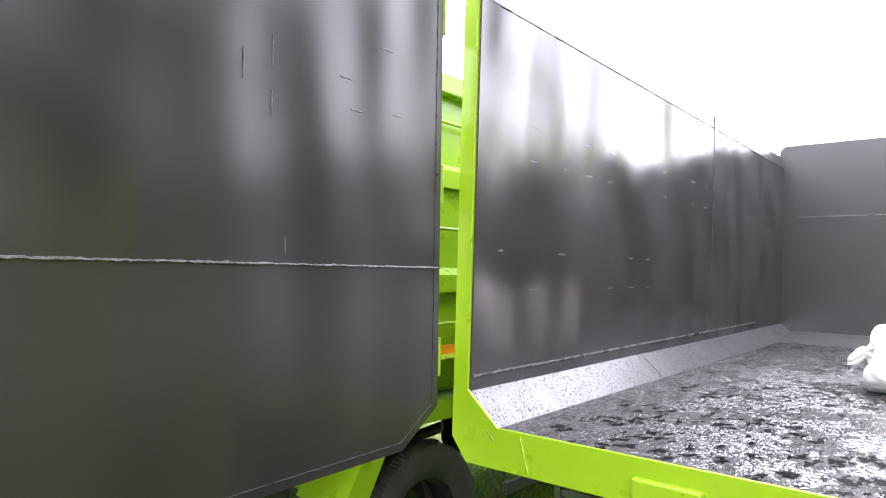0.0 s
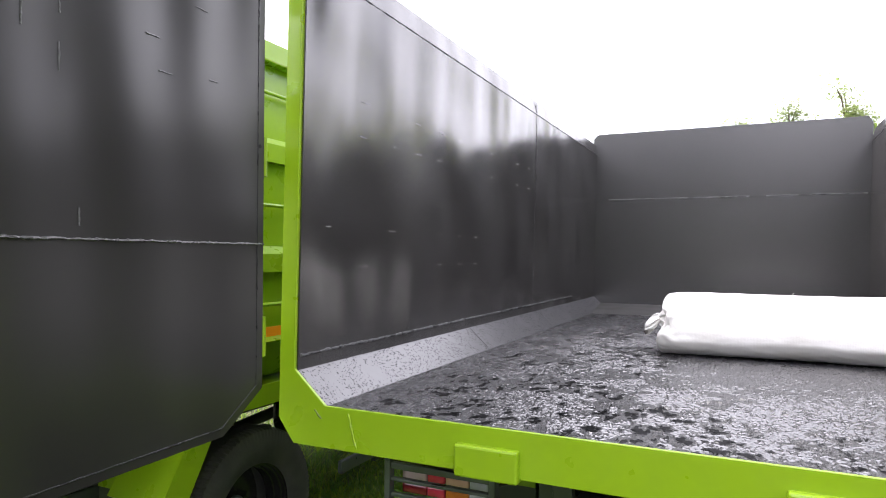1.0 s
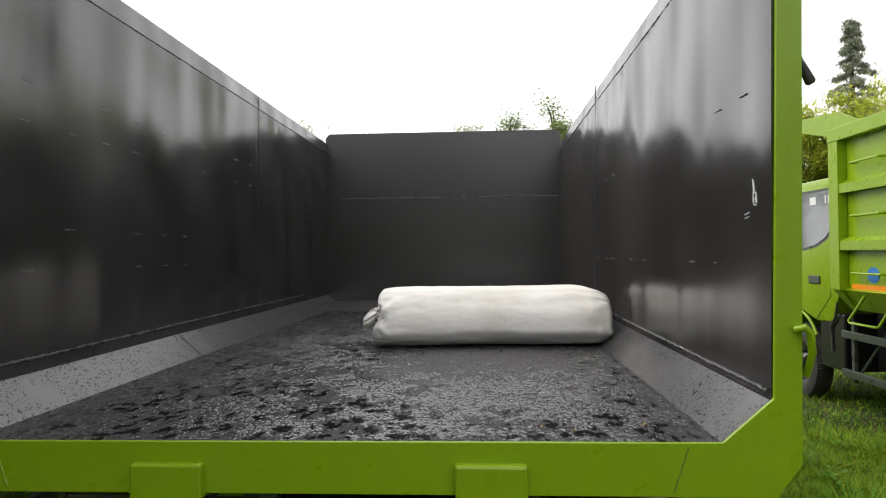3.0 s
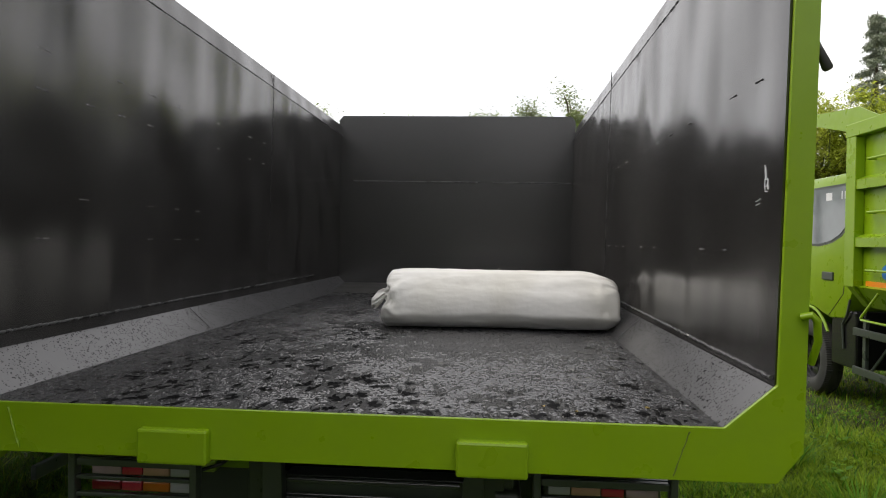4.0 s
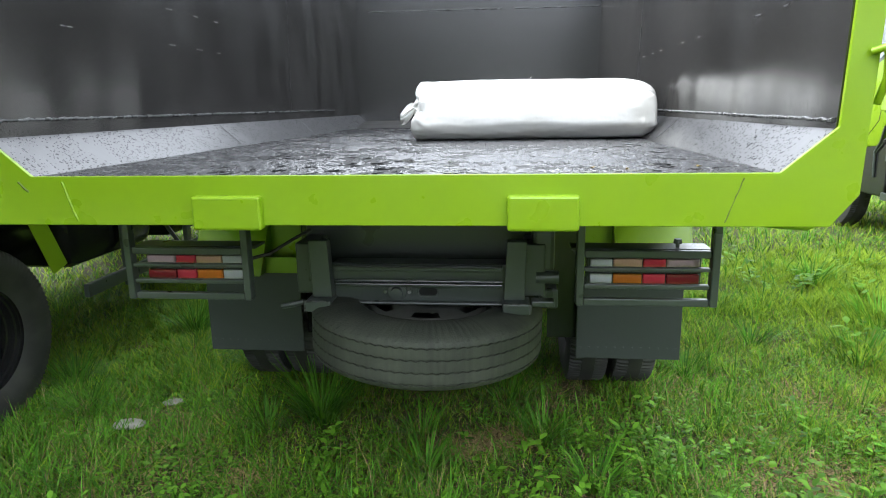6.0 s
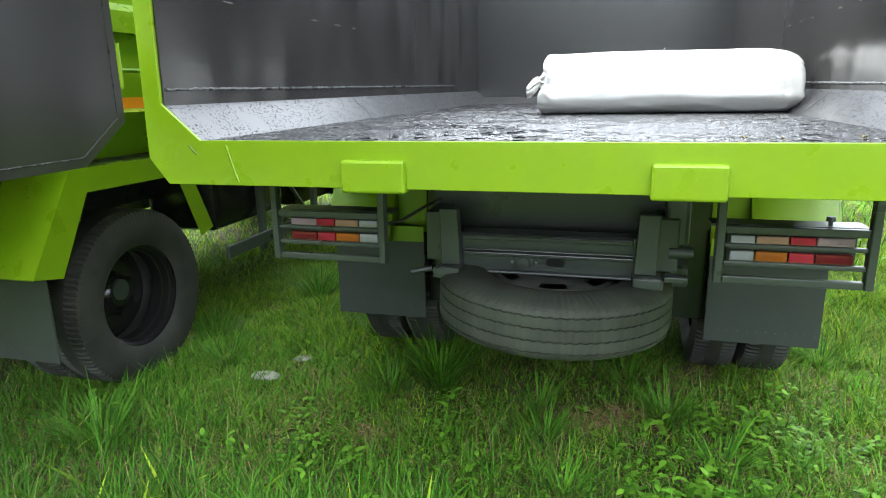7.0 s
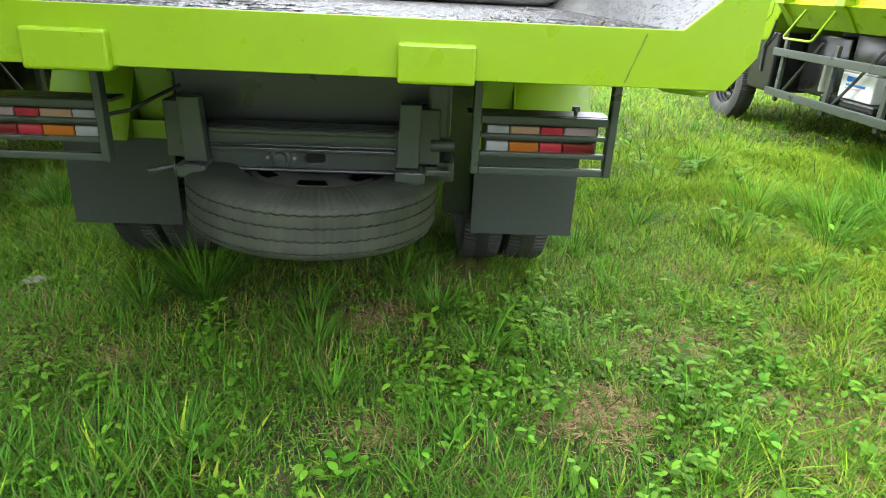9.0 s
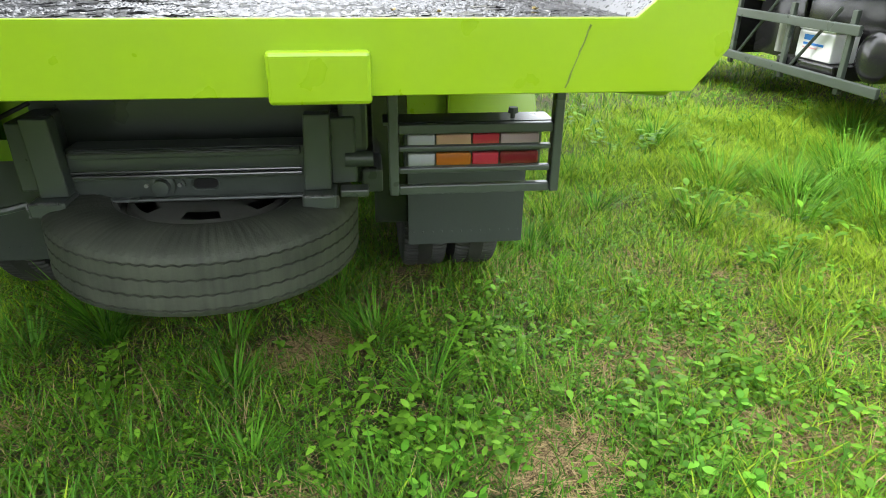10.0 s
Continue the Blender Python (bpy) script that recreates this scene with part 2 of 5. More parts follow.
BLUE = plain("blue_sticker", (0.015, 0.18, 0.6), 0.4, wear=0.1)
WHITE = plain("white_plastic", (0.72, 0.73, 0.74), 0.4, wear=0.1)
PINK = plain("pale_red_print", (0.7, 0.35, 0.35), 0.4, wear=0.1)
# Base colour lightened to stand for reflected sky.
GLASS = plain("window_glass", (0.2, 0.23, 0.24), 0.05, wear=0.4, relief=0.0, Specular_IOR_Level=1.0)
SOIL = soil()
BARK = plain("bark", (0.12, 0.09, 0.06), 0.9, grain=12, relief=0.6)


# ---- mesh helpers ----
def box(bm, x0, x1, y0, y1, z0, z1, bevel=0.0, m=None):
    vs = [bm.verts.new((x, y, z)) for x in (x0, x1) for y in (y0, y1) for z in (z0, z1)]
    fs = [bm.faces.new([vs[i] for i in q]) for q in ((0, 1, 3, 2), (4, 6, 7, 5), (0, 4, 5, 1), (2, 3, 7, 6), (0, 2, 6, 4), (1, 5, 7, 3))]
    if m:
        bmesh.ops.transform(bm, matrix=m, verts=vs)
    if bevel:
        es = list({e for f in fs for e in f.edges})
        bmesh.ops.bevel(bm, geom=es, offset=bevel, segments=2, affect="EDGES", profile=0.5)
    return bm


def prism(bm, pts, axis, a, b, bevel=0.0):
    """A polygon of 2D points, drawn out along an axis from a to b."""
    def at(p, d):
        return {"x": (d, p[0], p[1]), "y": (p[0], d, p[1]), "z": (p[0], p[1], d)}[axis]
    lo, hi = [bm.verts.new(at(p, a)) for p in pts], [bm.verts.new(at(p, b)) for p in pts]
    n = len(pts)
    fs = [bm.faces.new(lo), bm.faces.new(hi[::-1])]
    fs += [bm.faces.new((lo[i], hi[i], hi[(i + 1) % n], lo[(i + 1) % n])) for i in range(n)]
    bmesh.ops.recalc_face_normals(bm, faces=fs)
    if bevel:
        bmesh.ops.bevel(bm, geom=list({e for f in fs for e in f.edges}), offset=bevel, segments=2, affect="EDGES", profile=0.5)
    return bm


def tube(bm, pts, r, n=8, caps=True):
    pts = [Vector(p) for p in pts]
    rings = []
    for i, p in enumerate(pts):
        d = (pts[min(i + 1, len(pts) - 1)] - pts[max(i - 1, 0)]).normalized()
        u = d.orthogonal().normalized() if not rings else (u - d * u.dot(d)).normalized()
        v = d.cross(u)
        rr = r[i] if isinstance(r, (list, tuple)) else r
        rings.append([bm.verts.new(p + (u * math.cos(a) + v * math.sin(a)) * rr) for a in (2 * math.pi * k / n for k in range(n))])
    for a, b in zip(rings, rings[1:]):
        for k in range(n):
            bm.faces.new((a[k], a[(k + 1) % n], b[(k + 1) % n], b[k]))
    if caps:
        bm.faces.new(rings[0][::-1]), bm.faces.new(rings[-1])
    return bm


def lathe(bm, profile, n=48, axis="x", close=False):
    """A profile of (radius, along) turned round an axis through the origin."""
    def at(r, d, a):
        c, s = r * math.cos(a), r * math.sin(a)
        return {"x": (d, c, s), "y": (c, d, s), "z": (c, s, d)}[axis]
    rings = [[bm.verts.new(at(r, d, 2 * math.pi * k / n)) for k in range(n)] for r, d in profile]
    pairs = list(zip(rings, rings[1:])) + ([(rings[-1], rings[0])] if close else [])
    for a, b in pairs:
        for k in range(n):
            bm.faces.new((a[k], a[(k + 1) % n], b[(k + 1) % n], b[k]))
    bmesh.ops.recalc_face_normals(bm, faces=bm.faces)
    return bm


def part(name, bm, material, parent=None, label="", smooth=0.0):
    me = bpy.data.meshes.new(name)
    bm.normal_update()
    bm.to_mesh(me)
    bm.free()
    me.materials.append(material)
    if smooth:
        me.shade_smooth()
        me.set_sharp_from_angle(angle=radians(smooth))
    ob = new(name, me)
    ob.parent = parent
    if label:
        tagged(ob, label)
    return ob


def B():
    return bmesh.new()


def bead(bm, p0, p1, r=0.006, step=0.009, seed=1):
    """A rough weld bead from p0 to p1."""
    rnd = random.Random(seed)
    p0, p1 = Vector(p0), Vector(p1)
    n = max(2, int((p1 - p0).length / step))
    pts = [p0.lerp(p1, i / n) + Vector([rnd.uniform(-1, 1) * r * 0.35 for _ in range(3)]) for i in range(n + 1)]
    return tube(bm, pts, [r * rnd.uniform(0.55, 1.2) for _ in pts], 6)


# ---- ground ----
def ground_height(x, y):
    near = max(0.0, 1 - max(abs(x), abs(y)) / 30)
    return near * 0.03 * noise.noise((x * 0.7, y * 0.7, 0))


def ground():
    bm = B()
    ticks = sorted({*[round(-6 + 0.2 * i, 2) for i in range(61)], *[s * d for s in (-1, 1) for d in (8, 11, 16, 24, 40, 80, 200, 600, 1500)]})
    grid = [[bm.verts.new((x + 1, y + 3, ground_height(x + 1, y + 3))) for x in ticks] for y in ticks]
    for j in range(len(ticks) - 1):
        for i in range(len(ticks) - 1):
            bm.faces.new((grid[j][i], grid[j][i + 1], grid[j + 1][i + 1], grid[j + 1][i]))
    return tagged(part("ground", bm, SOIL, smooth=60), "mossy soil under short green grass", "ground", kind="structure")


ground()


# ---- trucks ----
WET_STEEL = plain("wet_black_edge", (0.06, 0.065, 0.06), 0.15, Specular_IOR_Level=1.0)
# Near-black plugs on the surface stand for the shade inside holes.
HOLE = plain("shaded_hole", (0.006, 0.006, 0.006), 0.9)
HALF, FOOT, FLOOR_Z, LENGTH = 1.043, 0.93, 1.19, 4.2


def make_tyre(width, radius, rim, name, parent, lugs):
    """A tyre round the x axis, with wavy grooves round it or cross lugs on the shoulders."""
    h, n = width / 2, 400 if lugs else 320
    prof = [(rim, -h * 0.72, 0), (rim + 0.02, -h * 0.86, 0), (rim + (radius - rim) * 0.5, -h, 0), (radius - 0.045, -h * 0.95, 0)]
    if lugs:
        prof += [(radius - 0.03, -h * 0.92, 2), (radius - 0.008, -h * 0.86, 2), (radius, -h * 0.7, 2), (radius, -h * 0.34, 2), (radius, -h * 0.28, 0)]
    else:
        prof = [(rim, -h * 0.72, 0), (rim + 0.012, -h * 0.92, 0), (rim + 0.05, -h * 1.0, 0), (rim + 0.1, -h * 0.99, 3), (radius - 0.05, -h * 0.93, 3), (radius - 0.02, -h * 0.84, 0), (radius - 0.005, -h * 0.74, 0)]
    back = [(r, -d, w) for r, d, w in prof[::-1]]
    if not lugs:
        for g in (-0.58, -0.2, 0.2, 0.58):
            prof += [(radius, h * (g - 0.032), 1), (radius - 0.007, h * (g - 0.018), 1), (radius - 0.007, h * (g + 0.018), 1), (radius, h * (g + 0.032), 1)]
    prof += back
    bm = B()
    rings = []
    for r, d, kind in prof:
        ring = []
        for k in range(n):
            a = 2 * math.pi * (k + (2 if lugs and d > 0 else 0)) / n
            wave = 0.0023 * (1, 0, -1, 0)[k % 4] if kind == 1 else 0.0
            wave += math.copysign(0.0018, -d) if kind == 3 and k % 3 == 0 else 0.0
            rr = r - (0.007 if kind == 2 and k % 4 > 1 else 0.0)
            ring.append(bm.verts.new((d + wave, rr * math.cos(a), rr * math.sin(a))))
        rings.append(ring)
    for p, q in zip(rings, rings[1:]):
        for k in range(n):
            bm.faces.new((p[k], p[(k + 1) % n], q[(k + 1) % n], q[k]))
    bmesh.ops.recalc_face_normals(bm, faces=bm.faces)
    return part(name, bm, RUBBER if lugs else DUSTY_RUBBER, parent, smooth=35)


def make_rim(rim, dish, parent, width, hub):
    """A disc wheel with hand holes round the x axis, dished towards +x by dish."""
    h, n = width / 2 * 0.78, 48
    bm = lathe(B(), [(rim + 0.014, h), (rim + 0.014, h - 0.012), (rim - 0.006, h - 0.018), (rim - 0.008, h - 0.034), (rim - 0.016, h - 0.038), (rim - 0.02, h - 0.07), (rim - 0.027, h - 0.074), (rim - 0.027, -h + 0.03), (rim + 0.012, -h)], n)
    deep = 1.0 if hub == 1.0 else 0.3
    prof = [(rim - 0.026, dish - 0.05 * deep), (rim - 0.036, dish - 0.02 * deep), (rim - 0.048, dish - 0.004), (rim - 0.1, dish), (0.11, dish - 0.012), (0.095, dish - 0.01), (0.085, dish + 0.01 * hub), (0.07, dish + 0.02 * hub), (0.06, dish + 0.035 * hub), (0.001, dish + 0.04 * hub)]
    rings = [[bm.verts.new((d, r * math.cos(2 * math.pi * k / n), r * math.sin(2 * math.pi * k / n))) for k in range(n)] for r, d in prof]
    for i, (p, q) in enumerate(zip(rings, rings[1:])):
        for k in range(n):
            if i == 2 and k % 8 in (0, 1) and dish > -0.08:
                continue
            bm.faces.new((p[k], p[(k + 1) % n], q[(k + 1) % n], q[k]))
    lathe(bm, [(rim - 0.03, dish - 0.075), (0.1, dish - 0.07), (0.001, dish - 0.07)], n)
    if hub != 1.0:
        bm.free()
        n = 72
        bm = lathe(B(), [(rim + 0.018, h + 0.004), (rim + 0.01, h + 0.012), (rim - 0.002, h + 0.006), (rim - 0.008, h - 0.014), (rim - 0.02, h - 0.018), (rim - 0.028, h - 0.006)], n)
        prof = [(rim - 0.028, h - 0.006), (rim - 0.042, h + 0.002), (rim - 0.085, h + 0.006), (rim - 0.1, h + 0.008), (0.07, h + 0.006), (0.06, h - 0.02), (0.001, h - 0.02)]
        rings = [[bm.verts.new((d, r * math.cos(2 * math.pi * k / n), r * math.sin(2 * math.pi * k / n))) for k in range(n)] for r, d in prof]
        for i, (p, q) in enumerate(zip(rings, rings[1:])):
            for k in range(n):
                if i != 1 or (k + 2) % 12 > 5:
                    bm.faces.new((p[k], p[(k + 1) % n], q[(k + 1) % n], q[k]))
        lathe(bm, [(rim - 0.005, 0.0), (0.001, 0.002)], n)
    for k in range(6 if hub == 1.0 else 0):
        a = 2 * math.pi * (k + 0.5) / 6
        tube(bm, [(dish - 0.01, 0.1 * math.cos(a), 0.1 * math.sin(a)), (dish + 0.03 * hub, 0.1 * math.cos(a), 0.1 * math.sin(a))], 0.012, 6)
    return part("rim", bm, RIM if hub == 1.0 else DUSTY_RIM, parent, "black steel disc rim", smooth=35)


def make_wheel(parent, m, radius=0.41, width=0.2, rim=0.238, dish=-0.06, lugs=True, hub=1.0, name="wheel"):
    wheel = new(name)
    wheel.parent, wheel.matrix_local = parent, m
    make_tyre(width, radius, rim, "tyre", wheel, lugs)
    make_rim(rim, dish, wheel, width, hub)
    return wheel


def load_box(truck, TOP, deep):
    tall = deep > 0.1
    ribs, rungs, reach = ((1.68, 2.21), (1.41, 1.93, 2.41), 0.21) if tall else ((1.63, 2.14), (1.42, 1.88, (TOP + 2.14) / 2), 0.3)
    posts = (1.05, 2.12, 3.19, LENGTH - 0.125) if tall else (1.05, 2.08, 3.11, LENGTH - 0.125)
    wide = 0.13 if tall else 0.11
    part("floor_plate", box(B(), -FOOT, FOOT, 0.0195, 3.6, FLOOR_Z - 0.02, FLOOR_Z), FLOOR, truck, "black steel floor wet with rain beads")
    ramp = [(3.601, FLOOR_Z - 0.02), (3.601, FLOOR_Z), (LENGTH, FLOOR_Z + 0.045), (LENGTH, FLOOR_Z - 0.02)]
    part("front_ramp", prism(B(), ramp, "x", -FOOT - 0.045, FOOT + 0.045), HAZE_BLACK, truck, "dry black floor ramp at the front wall")
    for s in (-1, 1):
        pts = [(s * FOOT, FLOOR_Z), (s * (HALF - 0.002), FLOOR_Z + 0.1), (s * (HALF - 0.002), FLOOR_Z + 0.08), (s * (FOOT + 0.01), FLOOR_Z - 0.018)]
        bm = prism(B(), pts, "y", 0.0195, LENGTH - 0.001)
        part("corner_plate", bm, BEVEL, truck, "sloping black floor edge plate with rain drops")
        x0, x1 = sorted((s * HALF, s * (HALF + 0.006)))
        drop = 0.025 if s > 0 else 0.0
        part("side_lining", box(B(), x0, x1, 0.02, LENGTH, FLOOR_Z + 0.06, TOP - 0.085 - drop), LINING, truck, "glossy wet black inner wall plate")
        pts = [(s * HALF, TOP - 0.085 - drop), (s * (HALF + 0.014), TOP - drop), (s * (HALF + 0.03), TOP - drop), (s * (HALF + 0.03), TOP - 0.085 - drop)]
        part("top_strip", prism(B(), pts, "y", 0.02, LENGTH), LINING, truck)
        x0, x1 = sorted((s * (HALF + 0.007), s * (HALF + 0.013)))
        part("side_panel", box(B(), x0, x1, 0.02, LENGTH, FLOOR_Z + 0.06, TOP - 0.09 - drop), LIME, truck, "lime green outer side panel")
        x0, x1 = sorted((s * (HALF + 0.014), s * (HALF + deep)))
        part("top_rail", box(B(), x0, x1, 0.1, LENGTH + 0.04, TOP - (0.13 if tall else 0.1) - drop, TOP - 0.005 - drop, 0.006), LIME, truck)
        skirt = [(s * (HALF + 0.014), FLOOR_Z + 0.075), (s * (HALF + 0.06), FLOOR_Z + 0.06), (s * 0.955, FLOOR_Z - 0.132), (s * 0.943, FLOOR_Z - 0.132), (s * (HALF + 0.014), FLOOR_Z + 0.045)]
        part("skirt", prism(B(), skirt, "y", 0.1, LENGTH + 0.04), LIME, truck, "lime green sheet slanting in under the side")
        x1 = s * (HALF + deep - 0.005)
        x0, x1 = sorted((s * (HALF + 0.014), x1))
        for y in posts:
            part("side_post", box(B(), x0, x1, y, y + (0.16 if y > 4 else wide), FLOOR_Z + 0.06, TOP - (0.13 if tall else 0.1) - drop, 0.005), LIME, truck)
            gusset = [(s * (HALF + 0.062), FLOOR_Z + 0.059), (s * (HALF + deep - 0.006), FLOOR_Z + 0.059), (s * 0.975, FLOOR_Z - 0.13), (s * 0.96, FLOOR_Z - 0.13)]
            part("gusset", prism(B(), gusset, "y", y + 0.02, y + wide - 0.02), LIME, truck)
        for y0, y1 in zip((0.1,) + tuple(y + wide for y in posts), posts):
            for z in ribs:
                part("side_rib", prism(B(), [(s * (HALF + 0.013), z - 0.06), (s * (HALF + deep - 0.015), z - 0.06), (s * (HALF + deep - 0.015), z + 0.025), (s * (HALF + 0.013), z + 0.06)], "y", y0, y1), LIME, truck)
            for z in rungs:
                x = s * (HALF + deep - 0.025)
                w = s * (HALF + 0.013)
                c, r = (y0 + y1) / 2, reach
                part("rung", tube(B(), [(w, c - r, z), (x, c - r, z), (x, c + r, z), (w, c + r, z)], 0.012 if tall else 0.009, 8), LIME, truck, smooth=40)
            x0, x1 = sorted((s * (HALF + 0.013), s * (HALF + 0.016)))
            part("reflective_tape", box(B(), x0, x1, y0 + 0.05, y1 - 0.05, 1.25, 1.31), ORANGE, truck, "orange reflective tape strip")
            if y0 < 3.15:
                continue
            x0, x1 = sorted((s * (HALF + 0.013), s * (HALF + 0.018)))
            bm = prism(B(), [((y0 + y1) / 2 + 0.085 * math.cos(a), 1.4 + 0.07 * math.sin(a)) for a in (2 * math.pi * k / 24 for k in range(24))], "x", x0, x1)
            part("sticker", bm, BLUE, truck, "round blue sticker")
    y = LENGTH
    out = [(-HALF - 0.006, FLOOR_Z - 0.02), (HALF + 0.006, FLOOR_Z - 0.02), (HALF + 0.006, TOP + 0.03), (HALF - 0.025, TOP + 0.075), (-HALF + 0.005, TOP + 0.088), (-HALF - 0.03, TOP + 0.05)]
    part("front_lining", prism(B(), out, "y", y + 0.001, y + 0.008), DULL, truck, "black front wall plate inside the box")
    part("front_panel", prism(B(), out, "y", y + 0.009, y + 0.016), LIME, truck)
    # cab guard over the cab roof
    visor = [(LENGTH + 0.02, TOP + 0.02), (LENGTH + 0.95, TOP + 0.12), (LENGTH + 0.95, TOP + 0.02), (LENGTH + 0.02, TOP - 0.2)]
    if tall:
        visor = [(LENGTH - 0.45, TOP), (LENGTH - 0.14, TOP + 0.135), (LENGTH + 0.95, TOP + 0.25), (LENGTH + 0.95, TOP + 0.17), (LENGTH - 0.02, TOP - 0.08)]
    for s in (-1, 1):
        x0, x1 = sorted((s * (HALF + 0.076), s * (HALF + 0.086))) if tall else sorted((s * (HALF + 0.02), s * (HALF + 0.03)))
        part("cab_guard_side", prism(B(), visor, "x", x0, x1), LIME, truck)
    top = [(LENGTH + 0.02, TOP + 0.07), (LENGTH + 0.95, TOP + 0.16), (LENGTH + 0.95, TOP + 0.15), (LENGTH + 0.02, TOP + 0.06)] if tall else [(LENGTH + 0.02, TOP + 0.02), (LENGTH + 0.95, TOP + 0.12), (LENGTH + 0.95, TOP + 0.11), (LENGTH + 0.02, TOP + 0.01)]
    part("cab_guard_top", prism(B(), top, "x", -HALF - 0.02, HALF + 0.02), LIME, truck)


def rear_frame(truck, TOP):
    side = [(HALF + 0.008, TOP + 0.04), (HALF + 0.004, FLOOR_Z + 0.105), (FOOT, FLOOR_Z + 0.002)]
    rim = [(1.05, 1.065), (1.108, 1.14), (1.106, TOP + 0.04)]
    inner = side + [(-x, z) for x, z in side[::-1]]
    outer = [(-x, z) for x, z in rim[::-1]] + rim
    part("rear_frame", prism(B(), outer + inner, "y", 0.008, 0.019, 0.002), LIME, truck, "lime green rear frame of the dump box")
    part("rear_beam", box(B(), -1.05, 1.05, 0.02, 0.09, 1.065, FLOOR_Z - 0.022, 0.003), LIME, truck)
    for s in (-1, 1):
        x0, x1 = sorted((s * (HALF + 0.014), s * 1.104))
        part("rear_post", box(B(), x0, x1, 0.02, 0.09, 1.16, TOP + 0.03, 0.004), LIME, truck)
        bm = bead(B(), (s * (HALF - 0.002), 0.03, FLOOR_Z + 0.132 - 0.013 * s), (s * (HALF - 0.002), 3.4, FLOOR_Z + 0.141 - 0.006 * s), 0.005, seed=7)
        part("weld_bead", bm, WELD, truck, "rough grey weld bead")
        z = TOP - 0.09 - (0.025 if s > 0 else 0)
        part("weld_bead", bead(B(), (s * (HALF + 0.001), 0.03, z), (s * (HALF + 0.001), LENGTH, z), 0.004, seed=8), SEAM, truck)
        part("weld_bead", bead(B(), (s * (HALF + 0.001), 2.4, FLOOR_Z + 0.15), (s * (HALF + 0.001), 2.4, TOP - 0.01), 0.003, seed=9), SEAM, truck)
        for y in (1.36, 2.5):
            part("weld_bead", bead(B(), (s * (FOOT + 0.006), y, FLOOR_Z + 0.008), (s * (HALF - 0.006), y, FLOOR_Z + 0.1), 0.002, seed=10), WELD, truck)
        rnd = random.Random(11 + s)
        for z in (1.61, 1.745, 2.075, 2.2) if s < 0 else (1.605, 2.04):
            for k in range(11):
                y = 0.14 + 0.21 * k + rnd.uniform(-0.02, 0.02)
                if rnd.random() < ((0.6 if z > 2 else 0.4) if s < 0 else 0.45):
                    bm = bead(B(), (s * HALF, y, z), (s * HALF, y + rnd.uniform(0.03, 0.06), z), 0.0021, 0.008, seed=k)
                    part("stitch_weld", bm, WELD if s < 0 else SEAM, truck)
    for a, b in ((-0.93, 0.21), (0.33, HALF - 0.02)):
        part("weld_bead", bead(B(), (a, LENGTH - 0.001, 2.152 - 0.006 * a), (b, LENGTH - 0.001, 2.152 - 0.006 * b), 0.004, seed=12), WELD, truck)
    for x0, x1 in ((-0.492, -0.31), (0.304, 0.476)):
        part("stop_block", box(B(), x0, x1, -0.014, 0.04, 1.055, 1.142, 0.007), LIME, truck, "lime green square tube stop")
    part("weld_scar", bead(B(), (-0.845, 0.006, 1.178), (-0.815, 0.006, 1.075), 0.003, seed=14), LIME, truck)
    part("paint_chip", bead(B(), (-0.968, 0.0085, 1.178), (-0.943, 0.0085, 1.152), 0.003, seed=16), SCAR, truck)
    part("paint_scar", bead(B(), (0.85, 0.0085, 1.18), (0.815, 0.0085, 1.075), 0.002, seed=15), SCAR, truck)


def lamp_and_guard(truck, s):
    def xs(a, b):
        return sorted((s * a, s * b))
    guard = new("lamp_guard")
    guard.parent = truck
    x0, x1 = xs(0.511, 0.534)
    part("inner_post", box(B(), x0, x1, 0.35, 0.39, 0.755, 1.062, 0.004), CHASSIS, guard)
    x0, x1 = xs(0.903, 0.926)
    part("outer_post", box(B(), x0, x1, 0.35, 0.385, 0.755, 1.062, 0.004), CHASSIS, guard)
    for z, t in ((0.915, 0.022), (0.868, 0.012), (0.815, 0.014), (0.766, 0.022)):
        x0, x1 = xs(0.535, 0.902)
        part("bar", box(B(), x0, x1, 0.356, 0.356 + max(t, 0.02), z - t / 2, z + t / 2, 0.003), CHASSIS, guard)
    x0, x1 = xs(0.5, 0.91)
    part("shelf", box(B(), x0, x1, 0.386, 0.47, 0.918, 0.926), CHASSIS, guard)
    if s > 0:
        part("bolt", tube(B(), [(0.815, 0.41, 0.926), (0.815, 0.41, 0.938), (0.815, 0.41, 0.939), (0.815, 0.41, 0.952)], [0.006, 0.006, 0.013, 0.011], 10), CHASSIS, guard)
    lamp = new("tail_lamp")
    lamp.parent = truck
    x0, x1 = xs(0.55, 0.895)
    part("housing", box(B(), x0, x1, 0.425, 0.47, 0.8, 0.905, 0.005), CHASSIS, lamp)
    for a, b, low, high in ((0.558, 0.625, CLEAR, CLEAR), (0.628, 0.715, AMBER, PEACH), (0.718, 0.785, RED, RED), (0.788, 0.885, DEEP_RED, ROSE)):
        x0, x1 = xs(a, b)
        part("lens", box(B(), x0, x1, 0.408, 0.424, 0.81, 0.842, 0.004), low, lamp)
        part("lens", box(B(), x0, x1, 0.408, 0.424, 0.86, 0.889, 0.004), high, lamp)


